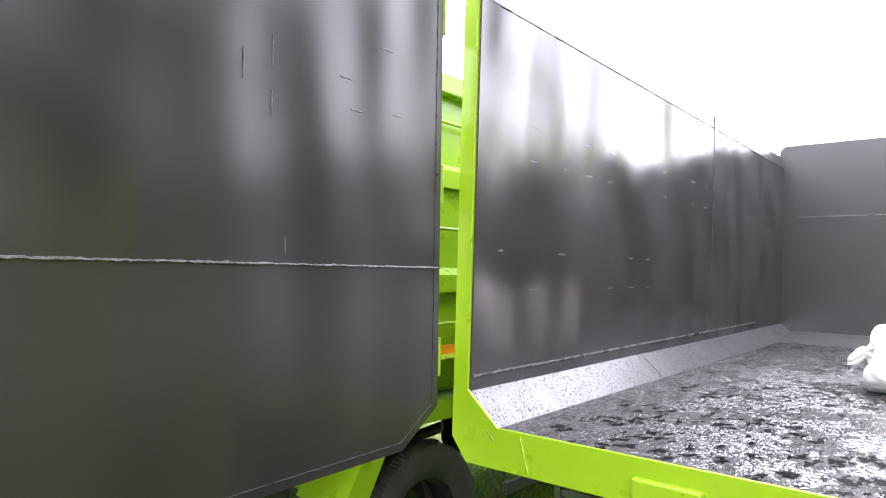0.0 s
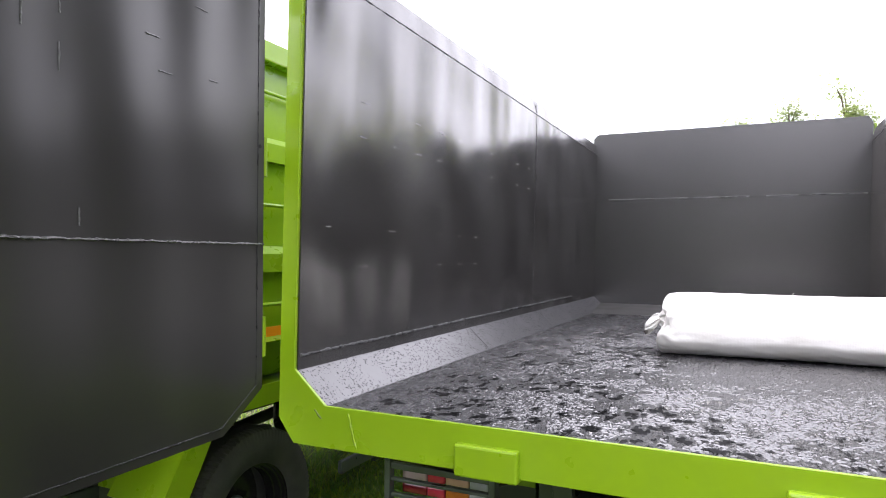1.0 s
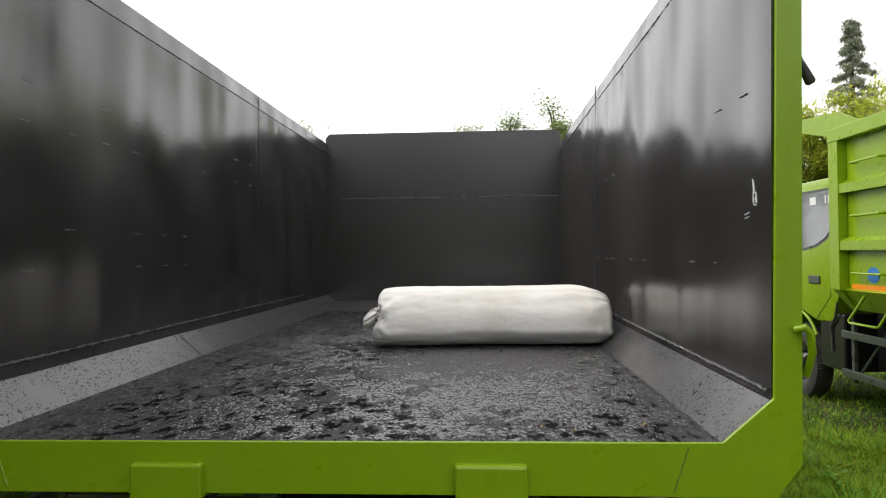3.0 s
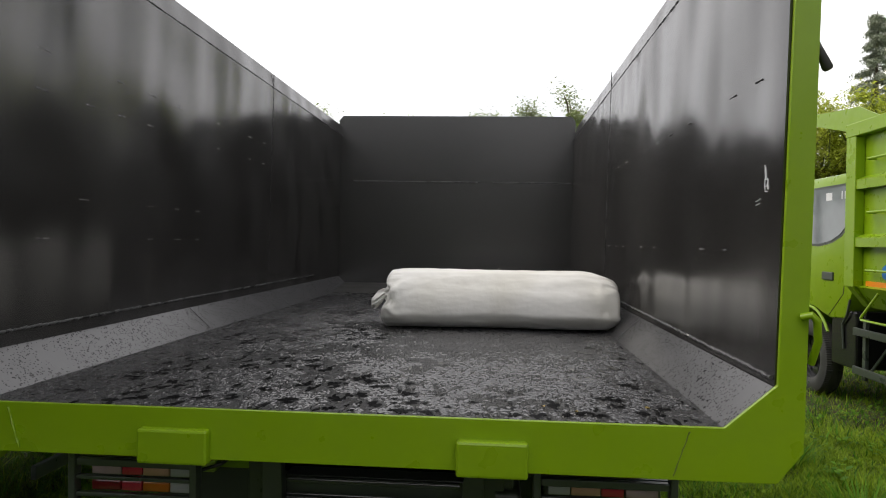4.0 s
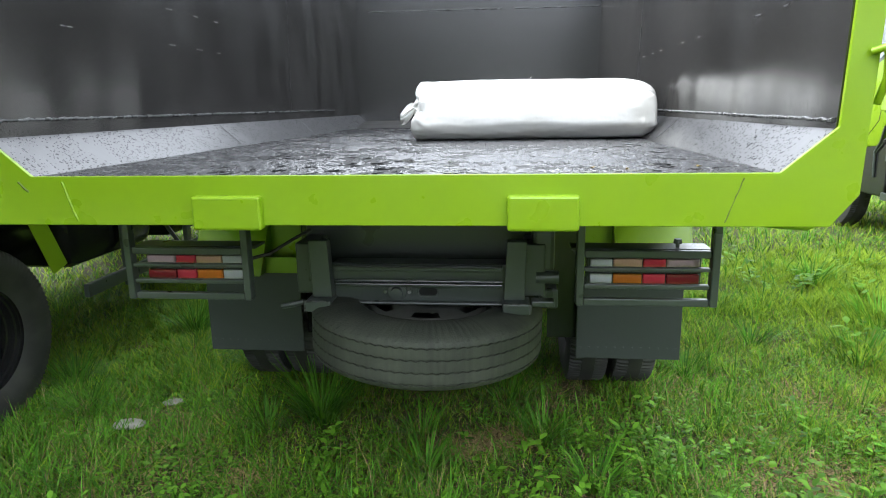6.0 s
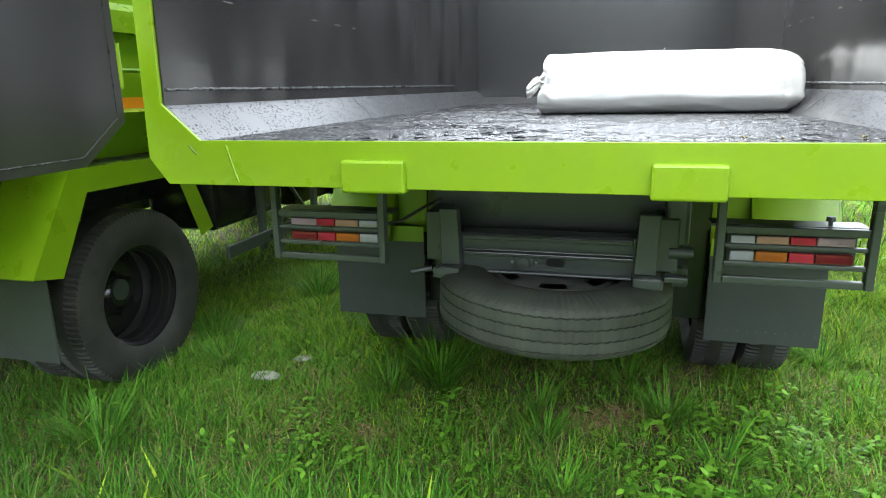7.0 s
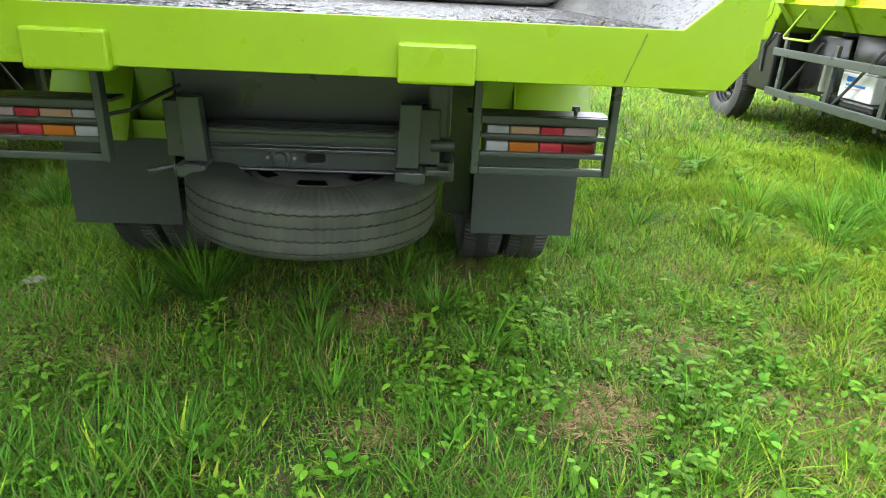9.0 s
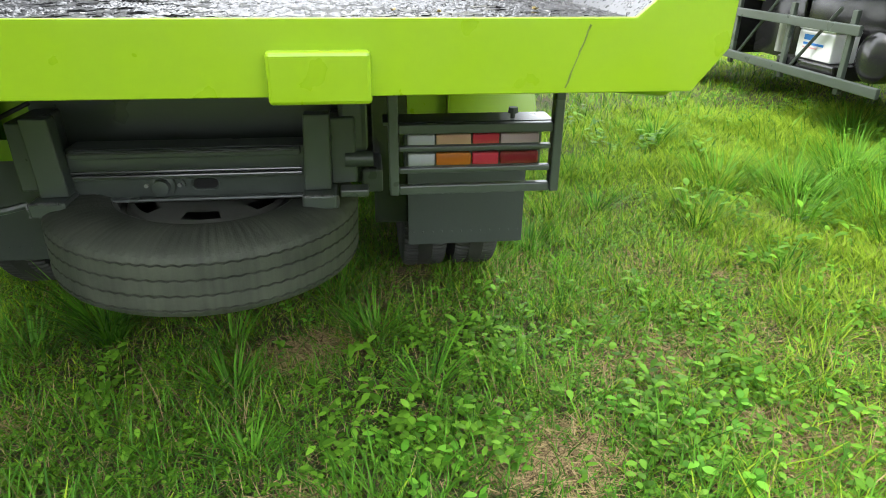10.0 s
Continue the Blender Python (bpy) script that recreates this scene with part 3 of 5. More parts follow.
def fender(truck, s):
    """Bent sheet over the rear wheels, with a side flange and a rubber flap."""
    path = [(0.985, 0.665), (1.22, 1.045), (1.9, 1.035), (2.08, 0.64)]
    x0, x1 = sorted((s * 0.58, s * 1.04))
    bm = B()
    roof = path[1:3]
    prism(bm, roof + [(y, z - 0.005) for y, z in roof[::-1]], "x", x0, x1)
    part("fender_sheet", bm, LIME, truck, "lime green bent sheet fender")
    x0, x1 = sorted((s * 0.745, s * 1.04))
    slope = path[:2]
    part("fender_slope", prism(B(), slope + [(y + 0.006, z - 0.006) for y, z in slope[::-1]], "x", x0, x1), LIME, truck)
    x0, x1 = sorted((s * 0.738, s * 0.744))
    part("fender_gusset", prism(B(), [(0.985, 0.665), (1.22, 1.045), (1.3, 1.045), (1.145, 0.665)], "x", x0, x1), LIME, truck)
    drop = [(1.115, 0.635), (1.29, 0.945), (1.84, 0.94), (1.98, 0.61)]
    x0, x1 = sorted((s * 1.041, s * 1.046))
    part("fender_flange", prism(B(), path + drop[::-1], "x", x0, x1), LIME, truck)
    x0, x1 = sorted((s * 0.594, s * 1.02))
    part("hanger_plate", box(B(), x0, x1, 1.05, 1.054, 0.66, 0.73, 0.001), LIME, truck)
    flap = part("mud_flap", box(B(), x0, x1, 1.056, 1.064, 0.3, 0.69, 0.002), FLAP, truck, "black rubber mud flap")
    for z in (0.35, 0.665):
        for k in range(12):
            x = s * (0.612 + k * 0.0355)
            part("rivet", lathe(B(), [(0.0005, 1.0535), (0.003, 1.0545), (0.004, 1.056)], 6, "y"), STEEL if z > 0.5 else FLAP, flap).location = (x, 0, z)
    # inner splash plate in front of the flap
    x0, x1 = sorted((s * 0.6, s * 0.737))
    part("splash_plate", box(B(), x0, x1, 1.13, 1.136, 0.69, 1.055), LIME, truck)
    # Near-black sheet added to fill the gap inside the flap.
    x0, x1 = sorted((s * 0.475, s * 0.598))
    part("inner_filler_sheet", box(B(), x0, x1, 1.14, 1.146, 0.36, 1.055), RIM, truck, "near-black sheet added inside the mud flap")
    return flap


def chassis(truck):
    for s in (-1, 1):
        x0, x1 = sorted((s * 0.36, s * 0.43))
        part("frame_rail", box(B(), x0, x1, 0.56, 6.0, 0.72, 0.9, 0.006), CHASSIS, truck)
        part("sub_frame", box(B(), x0, x1, 1.1, 4.2, 0.92, 1.04, 0.006), CHASSIS, truck)
        # bracket at the rear end of the rail
        bm = prism(B(), [(s * 0.292, 0.72), (s * 0.362, 0.72), (s * 0.368, 0.92), (s * 0.302, 0.92)], "y", 0.51, 0.555, 0.004)
        part("tow_bracket", bm, CHASSIS, truck)
        x0, x1 = sorted((s * 0.288, s * 0.378))
        part("bracket_foot", box(B(), x0, x1, 0.47, 0.56, 0.68, 0.719, 0.006), CHASSIS, truck)
        part("spring_pack", box(B(), s * 0.47 - 0.035, s * 0.47 + 0.035, 0.95, 2.25, 0.55, 0.63, 0.008), CHASSIS, truck)
    bm = prism(B(), [(0.56, 0.69), (0.56, 0.83), (0.64, 0.83), (0.64, 0.69)], "x", -0.302, 0.302, 0.004)
    part("rear_crossmember", bm, CHASSIS, truck, "black channel crossmember")
    for z, t in ((0.759, 0.014), (0.819, 0.022), (0.695, 0.01)):
        part("crossmember_flange", box(B(), -0.287, 0.287, 0.535, 0.5555, z - t / 2, z + t / 2, 0.005), CHASSIS, truck)
    bolt = part("tow_bolt", lathe(B(), [(0.001, 0.52), (0.02, 0.522), (0.022, 0.54), (0.032, 0.543), (0.034, 0.559)], 16, "y"), CHASSIS, truck, smooth=40)
    bolt.location = (-0.073, 0, 0.732)
    pts = [(0.033 + c * 0.018 + 0.013 * math.cos(a), 0.732 + 0.013 * math.sin(a)) for c, a in [(1, math.pi * (k / 8 - 0.5)) for k in range(9)] + [(-1, math.pi * (k / 8 + 0.5)) for k in range(9)]]
    part("slot", prism(B(), pts, "y", 0.5565, 0.5598), HOLE, truck)
    ring = [(0.033 + (x - 0.033) * 1.14, 0.732 + (z - 0.732) * 1.3) for x, z in pts]
    part("slot_rim", tube(B(), [(x, 0.558, z) for x, z in ring + ring[:1]], 0.0025, 6), CHASSIS, truck, smooth=40)
    part("bolt_plate", prism(B(), [(-0.073 + 0.055 * math.cos(a), 0.732 + 0.026 * math.sin(a)) for a in (2 * math.pi * k / 24 for k in range(24))], "y", 0.553, 0.5595), CHASSIS, truck)
    for x in (-0.115, -0.031):
        part("plate_bolt", tube(B(), [(x, 0.545, 0.732), (x, 0.553, 0.732)], 0.006, 6), STEEL, truck)
    for s in (-1, 1):
        x0, x1 = sorted((s * 0.3, s * 0.37))
        part("weld_bead", bead(B(), (x0, 0.468, 0.719), (x1, 0.468, 0.719), 0.004, seed=31 + s), WELD, truck)
        part("weld_bead", bead(B(), (s * 0.379, 0.475, 0.682), (s * 0.379, 0.475, 0.717), 0.004, seed=33 + s), WELD, truck)
    part("tie_beam", box(B(), -0.55, 0.55, 0.95, 1.02, 0.93, 1.05, 0.004), CHASSIS, truck)
    part("rear_plate", box(B(), -0.44, 0.44, 0.72, 0.732, 0.78, 1.06, 0.003), CHASSIS, truck, "black plate behind the crossmember")
    part("hitch_block", box(B(), 0.385, 0.462, 0.57, 0.655, 0.8, 0.985, 0.015), CHASSIS, truck)
    part("hitch_pin", tube(B(), [(0.4, 0.57, 0.785), (0.475, 0.57, 0.785)], 0.022, 14), CHASSIS, truck, smooth=40)
    part("hitch_arm", box(B(), 0.385, 0.46, 0.5, 0.55, 0.7, 0.72, 0.004), CHASSIS, truck)
    part("hook", tube(B(), [(-0.4, 0.52, 0.7), (-0.44, 0.5, 0.695), (-0.47, 0.5, 0.69)], 0.01, 8), CHASSIS, truck)
    part("lamp_cable", tube(B(), [(-0.55, 0.44, 0.87), (-0.5, 0.5, 0.875), (-0.44, 0.58, 0.91), (-0.4, 0.65, 0.93)], 0.006, 6), RUBBER, truck, smooth=40)
    # Glossy rods added along the flange edges to carry the highlight lines.
    for z in (0.763, 0.824, 0.775):
        part("flange_edge", tube(B(), [(-0.286, 0.5345, z), (0.286, 0.5345, z)], 0.0035, 8), WET_STEEL, truck, smooth=40)
    part("air_tank", lathe(B(), [(0.001, -1.0), (0.12, -0.99), (0.165, -0.96), (0.17, -0.93), (0.17, -0.6), (0.165, -0.57), (0.001, -0.55)], 28, "x"), RIM, truck, "black air tank", smooth=40).location = (0, 2.42, 0.66)
    part("axle", tube(B(), [(-0.84, 1.61, 0.42), (-0.25, 1.61, 0.42), (-0.12, 1.61, 0.42), (0.12, 1.61, 0.42), (0.25, 1.61, 0.42), (0.84, 1.61, 0.42)], [0.05, 0.055, 0.15, 0.15, 0.055, 0.05], 20), CHASSIS, truck, smooth=40)
    part("drive_shaft", tube(B(), [(0, 1.75, 0.44), (0, 5.0, 0.66)], 0.04, 12), CHASSIS, truck, smooth=40)
    part("fuel_tank", box(B(), 0.5, 0.97, 2.22, 3.0, 0.56, 0.97, 0.08), RIM, truck, smooth=40)
    # Box added to darken the bright gap beside the left lamp.
    part("gap_filler_box", box(B(), -0.69, -0.45, 2.3, 3.6, 0.6, 1.05, 0.03), RIM, truck, smooth=40)
    part("hoist_box", box(B(), -0.3, 0.3, 2.3, 3.4, 0.7, 1.0, 0.03), RIM, truck)
    for s in (-1, 1):
        guard = new("side_guard")
        guard.parent = truck
        x0, x1 = sorted((s * 1.02, s * 1.05))
        for z in (0.462, 0.825):
            part("guard_bar", box(B(), x0, x1, 2.2 if z < 0.5 else 2.5, 4.24, z - 0.035, z + 0.035, 0.006), CHASSIS, guard)
        for y in (2.6, 3.3, 4.08):
            x2, x3 = sorted((s * 0.985, s * 1.018))
            part("guard_post", box(B(), x2, x3, y, y + 0.05, 0.38, 0.95, 0.004), CHASSIS, guard)
            if y > 3:
                part("guard_strut", tube(B(), [(s * 1.0, y - 0.03, 0.44), (s * 0.96, y - 0.46, 0.95)], 0.014, 6), CHASSIS, guard)
    battery = new("battery")
    battery.parent = truck
    part("case", box(B(), -0.93, -0.72, 2.88, 3.3, 0.55, 0.76, 0.012), WHITE, battery, "white plastic battery case")
    part("lid", box(B(), -0.935, -0.715, 2.875, 3.305, 0.761, 0.785, 0.01), WHITE, battery)
    part("print", box(B(), -0.934, -0.9305, 3.1, 3.22, 0.69, 0.73), BLUE, battery)
    part("print", box(B(), -0.934, -0.9305, 2.98, 3.22, 0.655, 0.672), BLUE, battery)
    part("print", box(B(), -0.934, -0.9305, 3.05, 3.22, 0.63, 0.64), PINK, battery)
    part("battery_tray", box(B(), -0.98, -0.5, 2.75, 3.45, 0.44, 0.545, 0.01), RIM, truck)
    # Boxes added to back the gaps under the floor with black.
    for s in (-1, 1):
        x0, x1 = sorted((s * 0.46, s * 0.7))
        part("backing_box", box(B(), x0, x1, 3.62, 4.28, 0.46, 1.0, 0.02), RIM, truck, "black box added under the load floor", smooth=40)
    part("air_filter", tube(B(), [(-0.86, 3.58, 0.55), (-0.86, 3.58, 0.84)], 0.06, 20), STEEL, truck, smooth=40)
    for s in (-1, 1):
        x = s * (HALF + 0.03)
        part("step", tube(B(), [(x, 3.38, 1.21), (s * (HALF + 0.09), 3.5, 0.975), (s * (HALF + 0.095), 3.53, 0.96), (s * (HALF + 0.095), 3.93, 0.96), (s * (HALF + 0.09), 3.96, 0.975), (x, 3.8, 1.21)], 0.012, 8), LIME, truck, "lime green bent rod step", smooth=40)


def cab(truck):
    y0, y1 = 4.42, 6.2
    side = [(y0 + 0.07, 1.12), (y0, 1.2), (y0, 2.3), (y0 + 0.15, 2.36), (y1 - 0.45, 2.36), (y1 - 0.12, 1.6), (y1, 1.35), (y1, 0.6), (y0 + 1.4, 0.6), (y0 + 1.3, 0.84), (y0 + 1.08, 0.96), (y0 + 0.8, 0.965), (y0 + 0.6, 0.91), (y0 + 0.45, 0.875), (y0 + 0.13, 0.9)]
    bm = prism(B(), side, "x", -0.95, 0.95, 0.035)
    part("cab_shell", bm, LIME, truck, "lime green forward-control cab", smooth=40)
    for s in (-1, 1):
        win = [(y0 + 0.065, 1.97), (y0 + 0.06, 2.1), (y0 + 0.1, 2.23), (y0 + 0.95, 2.23), (y0 + 1.19, 1.65), (y0 + 0.68, 1.645), (y0 + 0.44, 1.68), (y0 + 0.26, 1.745), (y0 + 0.13, 1.84)]
        x0, x1 = sorted((s * 0.952, s * 0.957))
        part("side_window", prism(B(), win, "x", x0, x1), GLASS, truck, "side window glass, lightened for reflected sky")
        big = [(y0 + 0.04, 1.965), (y0 + 0.035, 2.1), (y0 + 0.08, 2.255), (y0 + 0.97, 2.255), (y0 + 1.22, 1.63), (y0 + 0.68, 1.62), (y0 + 0.425, 1.655), (y0 + 0.24, 1.722), (y0 + 0.107, 1.82)]
        x0, x1 = sorted((s * 0.9485, s * 0.9515))
        part("window_seal", prism(B(), big, "x", x0, x1), CHASSIS, truck)
        x0, x1 = sorted((s * 0.945, s * 0.968))
        part("door_handle", box(B(), x0, x1, y0 + 0.37, y0 + 0.59, 1.27, 1.355, 0.008), CHASSIS, truck, "black door handle")
        part("wheel_arch", tube(B(), [(s * 0.95, y0 + 0.88 + 0.5 * math.cos(a), 0.44 + 0.52 * math.sin(a)) for a in (math.pi * (k + 2) / 16 for k in range(12))], 0.016, 8), LIME, truck, smooth=40)
        gap = [(s * 0.951, y0 + 0.02, 1.9), (s * 0.951, y0 + 0.08, 1.66), (s * 0.951, y0 + 0.15, 1.4), (s * 0.951, y0 + 0.18, 1.15), (s * 0.951, y0 + 0.46, 0.9)]
        part("door_gap", tube(B(), gap, 0.004, 6), CHASSIS, truck)
        for y, w in ((y0 + 0.16, 0.02), (y0 + 0.22, 0.02), (y0 + 0.42, 0.12)):
            x0, x1 = sorted((s * 0.9575, s * 0.959))
            part("window_print", box(B(), x0, x1, y, y + w, 2.1, 2.18), WHITE, truck, "pale lettering too faint to read")
    screen = [(-0.85, 0.0), (0.85, 0.0), (0.78, 0.72), (-0.78, 0.72)]
    bm = prism(B(), screen, "y", 0.0, 0.006)
    ob = part("windscreen", bm, GLASS, truck)
    ob.matrix_local = pose(0, y1 - 0.12, 1.62, 23.5, 0, 0)
    part("bumper", box(B(), -0.97, 0.97, y1 - 0.02, y1 + 0.1, 0.42, 0.62, 0.03), LIME, truck)
    for s in (-1, 1):
        part("cab_rear_guard", box(B(), s * 0.7 - 0.2, s * 0.7 + 0.2, 4.3, 4.34, 0.5, 1.0, 0.01), RIM, truck)
        x0, x1 = sorted((s * 0.5, s * 0.93))
        part("engine_shroud", box(B(), x0, x1, 4.4, 4.86, 0.42, 0.99, 0.02), RIM, truck, "black shroud behind the front wheel")
        part("shroud_hose", tube(B(), [(s * 0.94, 4.5, 1.1), (s * 0.955, 4.52, 0.95), (s * 0.945, 4.62, 0.84), (s * 0.94, 4.6, 0.6)], 0.012, 8), CHASSIS, truck, smooth=40)


def dump_truck(label, x, y, top, lean=0.0, deep=0.075):
    """lean: how far the load box leans over to +x, for each metre of height."""
    truck = tagged(new("dump_truck"), label, "truck", "parked dump trucks")
    load_box(truck, top, deep)
    rear_frame(truck, top)
    for ob in truck.children:
        for v in ob.data.vertices:
            v.co.x += lean * max(0.0, v.co.z - 1.3)
    chassis(truck)
    cab(truck)
    for s in (-1, 1):
        lamp_and_guard(truck, s)
        fender(truck, s)
        turn = 0 if s > 0 else 180
        make_wheel(truck, pose(s * 0.885, 1.61, 0.4, 0, 0, turn), dish=-0.085)
        make_wheel(truck, pose(s * 0.675, 1.61, 0.4, 0, 0, turn + 180), dish=-0.03)
        make_wheel(truck, pose(s * 0.86, 5.3, 0.4, 0, 0, turn), dish=0.02)
    make_wheel(truck, pose(0.02, 0.62, 0.6, 0, -90, 0) @ pose(0, 0, 0, 0, 2, 0), lugs=False, width=0.2, radius=0.405, rim=0.232, dish=0.08, hub=0.25, name="spare_wheel")
    truck.location = (x, y, 0)
    return truck


def closed_tailgate(truck, top):
    gate = new("tailgate")
    gate.parent = truck
    out = [(-1.09, 1.25), (-0.93, 1.145), (0.93, 1.145), (1.09, 1.25), (1.09, top + 0.02), (-1.09, top + 0.02)]
    part("gate_panel", prism(B(), out, "y", -0.03, -0.018), LIME, gate, "lime green closed tailgate")
    for z in (1.3, 2.14, top - 0.08):
        part("gate_rib", box(B(), -1.05, 1.05, -0.085, -0.031, z - 0.05, z + 0.05, 0.005), LIME, gate)


def hinged_tailgate(truck):
    """The rear door, swung open by a right angle on its hinge post."""
    gate = new("tailgate")
    gate.parent = truck
    gate.matrix_local = pose(-1.1, -0.085, 0, 0, 0, -87)
    tagged(gate, "side-hinged tailgate standing open, glossy black inside")
    w, z0, c, TOP = 2.1, 1.145, 0.105, 2.68
    out = [(0, z0 + c), (0.165, z0), (w - 0.165, z0), (w, z0 + c), (w, TOP + 0.02), (0, TOP + 0.02)]
    part("gate_lining", prism(B(), out, "y", 0.0, 0.006), GATE, gate, "glossy black gate plate")
    part("gate_panel", prism(B(), out, "y", -0.012, -0.001), LIME, gate)
    for p, q in (((0.028, TOP), (0.028, z0 + c + 0.012)), ((0.028, z0 + c + 0.012), (0.172, z0 + 0.024)), ((0.172, z0 + 0.024), (w - 0.172, z0 + 0.024))):
        part("edge_seam", bead(B(), (p[0], 0.0063, p[1]), (q[0], 0.0063, q[1]), 0.002, 0.012, seed=21), SEAM, gate, "painted weld seam along the edge")
    part("seam", bead(B(), (0.0, 0.0075, 1.682), (w, 0.0075, 1.682), 0.0036, seed=4), WELD, gate, "rough weld bead")
    for x, z, dx, dz in ((0.74, 2.1, 0, 0.07), (0.66, 2.15, 0, 0.07), (0.66, 2.03, 0, 0.06), (0.61, 1.71, 0, 0.04), (0.4, 2.18, 0.04, 0), (0.36, 2.1, 0.04, 0), (0.24, 2.3, 0.04, 0), (0.2, 2.12, 0.03, 0), (0.95, 2.22, 0, 0.05)):
        part("stitch_weld", bead(B(), (x, 0.0062, z), (x + dx, 0.0062, z + dz), 0.0022, 0.006, seed=int(x * 100)), WELD, gate)
    part("bolt_hole", tube(B(), [(0.018, 0.004, 1.975), (0.018, 0.0068, 1.975)], 0.006, 12), HOLE, gate)
    for z in (1.3, 2.14, 2.6):
        part("gate_rib", box(B(), 0.02, w - 0.02, -0.07, -0.013, z - 0.05, z + 0.05, 0.005), LIME, gate)
    for z in (1.4, 1.95, 2.5):
        part("hinge", tube(B(), [(-0.02, -0.02, z - 0.06), (-0.02, -0.02, z + 0.06)], 0.018, 12), LIME, gate, smooth=40)
    return gate


hero = dump_truck("lime green dump truck with its black load box open", 0, 0, 2.66, 0.021)
hinged_tailgate(hero)
for k, (ya, za, yb, zb, r) in enumerate(((0.122, 1.818, 0.114, 1.785, 0.0016), (0.116, 1.812, 0.11, 1.786, 0.0012), (0.118, 1.782, 0.102, 1.783, 0.0022), (0.118, 1.78, 0.115, 1.755, 0.0018), (0.101, 1.782, 0.098, 1.757, 0.0026), (0.114, 1.764, 0.099, 1.766, 0.0014), (0.115, 1.753, 0.099, 1.751, 0.0016), (0.17, 1.73, 0.14, 1.736, 0.0012), (0.168, 1.721, 0.143, 1.725, 0.0012))):
    part("scratch", bead(B(), (HALF + 0.021 * (za - 1.3), ya, za), (HALF + 0.021 * (zb - 1.3), yb, zb), r, 0.004, seed=60 + k), WHITE, hero, "white scrape in the black paint")
beside = dump_truck("lime green dump truck parked close beside the open one", -2.87, -0.81, 2.66)
closed_tailgate(beside, 2.66)
apart = dump_truck("lime green dump truck parked apart on the grass", 4.82, 0.57, 2.77, deep=0.105)
closed_tailgate(apart, 2.77)


# ---- the sack in the load box ----
def sack():
    root = tagged(new("sack"), "long white woven plastic sack with a tied end", "sack")
    keys = [(-0.15, 0.12), (-0.166, 0.4), (-0.17, 0.7), (-0.166, 0.88), (-0.152, 0.97), (-0.11, 1.0), (0.2, 1.0), (0.6, 1.0), (0.86, 1.0), (0.93, 0.975), (0.965, 0.91), (0.982, 0.8), (0.978, 0.62), (0.962, 0.4), (0.95, 0.15)]
    n, rings = 96, []
    stations = []
    for (xa, ka), (xb, kb) in zip(keys, keys[1:]):
        m = max(2, int(abs(xb - xa) / 0.012))
        stations += [(xa + (xb - xa) * i / m, ka + (kb - ka) * i / m) for i in range(m)]
    bm = B()
    for x, k in stations:
        ring = []
        for i in range(n):
            a = 2 * math.pi * i / n
            c, s = math.cos(a), math.sin(a)
            yy = math.copysign(abs(c) ** 0.42, c) * 0.2 * k
            zz = math.copysign(abs(s) ** 0.5, s) * 0.141 * k
            fold = 0.025 + 0.02 * noise.noise((x * 1.7, 0.0, 8.0))
            tuck = -0.07 + 0.012 * noise.noise((x * 3.5, 0.0, 4.0))
            if yy < 0 and zz > fold:
                yy *= 1 - 0.34 * min(1.0, (zz - fold) / 0.1)
            if zz < tuck:
                yy *= 1 - 0.2 * (tuck - zz) / 0.07
            blunt = min(1.0, max(0.0, (x - 0.78) / 0.2))
            zz *= 1 - 0.22 * blunt * blunt * (zz > 0) 
            sag = 0.006 * noise.noise((x * 2.2, yy * 4, 3.0))
            long_fold = 0.0035 * noise.noise((x * 3.0, yy * 22 + 5, zz * 26))
            fine = 0.0022 * noise.noise((x * 14, yy * 30, zz * 34))
            end = max(0.0, 1 - min(x + 0.172, 0.985 - x) / 0.13)
            pleat = end * end * 0.0035 * math.sin(23 * a + 5 * math.sin(3 * a)) * min(1.0, k * 1.6) + end * 0.008 * noise.noise((x * 20, a * 4, 1.0))
            d = long_fold + fine + pleat
            slump = 0.012 * max(0.0, 1 - abs(zz + 0.06) / 0.09)
            out = 1 + (d + slump) / 0.17
            pinch, crease = 0.0, 0.0
            if x < 0.12:
                near, turn = math.hypot(x + 0.16, (zz - 0.02) * 1.2), math.atan2(zz - 0.02, x + 0.2)
                crease = (0.022 * math.sin(9 * turn + 2 * math.sin(3 * turn)) + 0.009 * math.sin(21 * turn + 1)) * math.exp(-(near / 0.11) ** 2)
                pinch = end * (0.04 * math.exp(-((zz - 0.02) / 0.05) ** 2) + 0.26 * max(0.0, zz - 0.02))
            elif x > 0.8:
                crease = (x - 0.8) / 0.18 * (0.02 * noise.noise((x * 40, zz * 5, 2.0)) + 0.014 * noise.noise((x * 22, zz * 14, 7.0)))
            out -= crease / 0.2
            ring.append(bm.verts.new((x + 0.5 * pleat + pinch, yy * out, max(-0.1415, zz * (1 + d / 0.14) + (sag if s > 0.2 else 0)))))
        rings.append(ring)
    for a, b in zip(rings, rings[1:]):
        for i in range(n):
            bm.faces.new((a[i], b[i], b[(i + 1) % n], a[(i + 1) % n]))
    bm.faces.new(rings[0]), bm.faces.new(rings[-1][::-1])
    bmesh.ops.recalc_face_normals(bm, faces=bm.faces)
    part("sack_body", bm, SACK, root, smooth=75)
    lip = [(0.968 + 0.004 * math.sin(9 * a), 0.135 * math.copysign(abs(math.cos(a)) ** 0.5, math.cos(a)), -0.012 + 0.082 * math.copysign(abs(math.sin(a)) ** 0.5, math.sin(a))) for a in (2 * math.pi * i / 72 for i in range(73))]
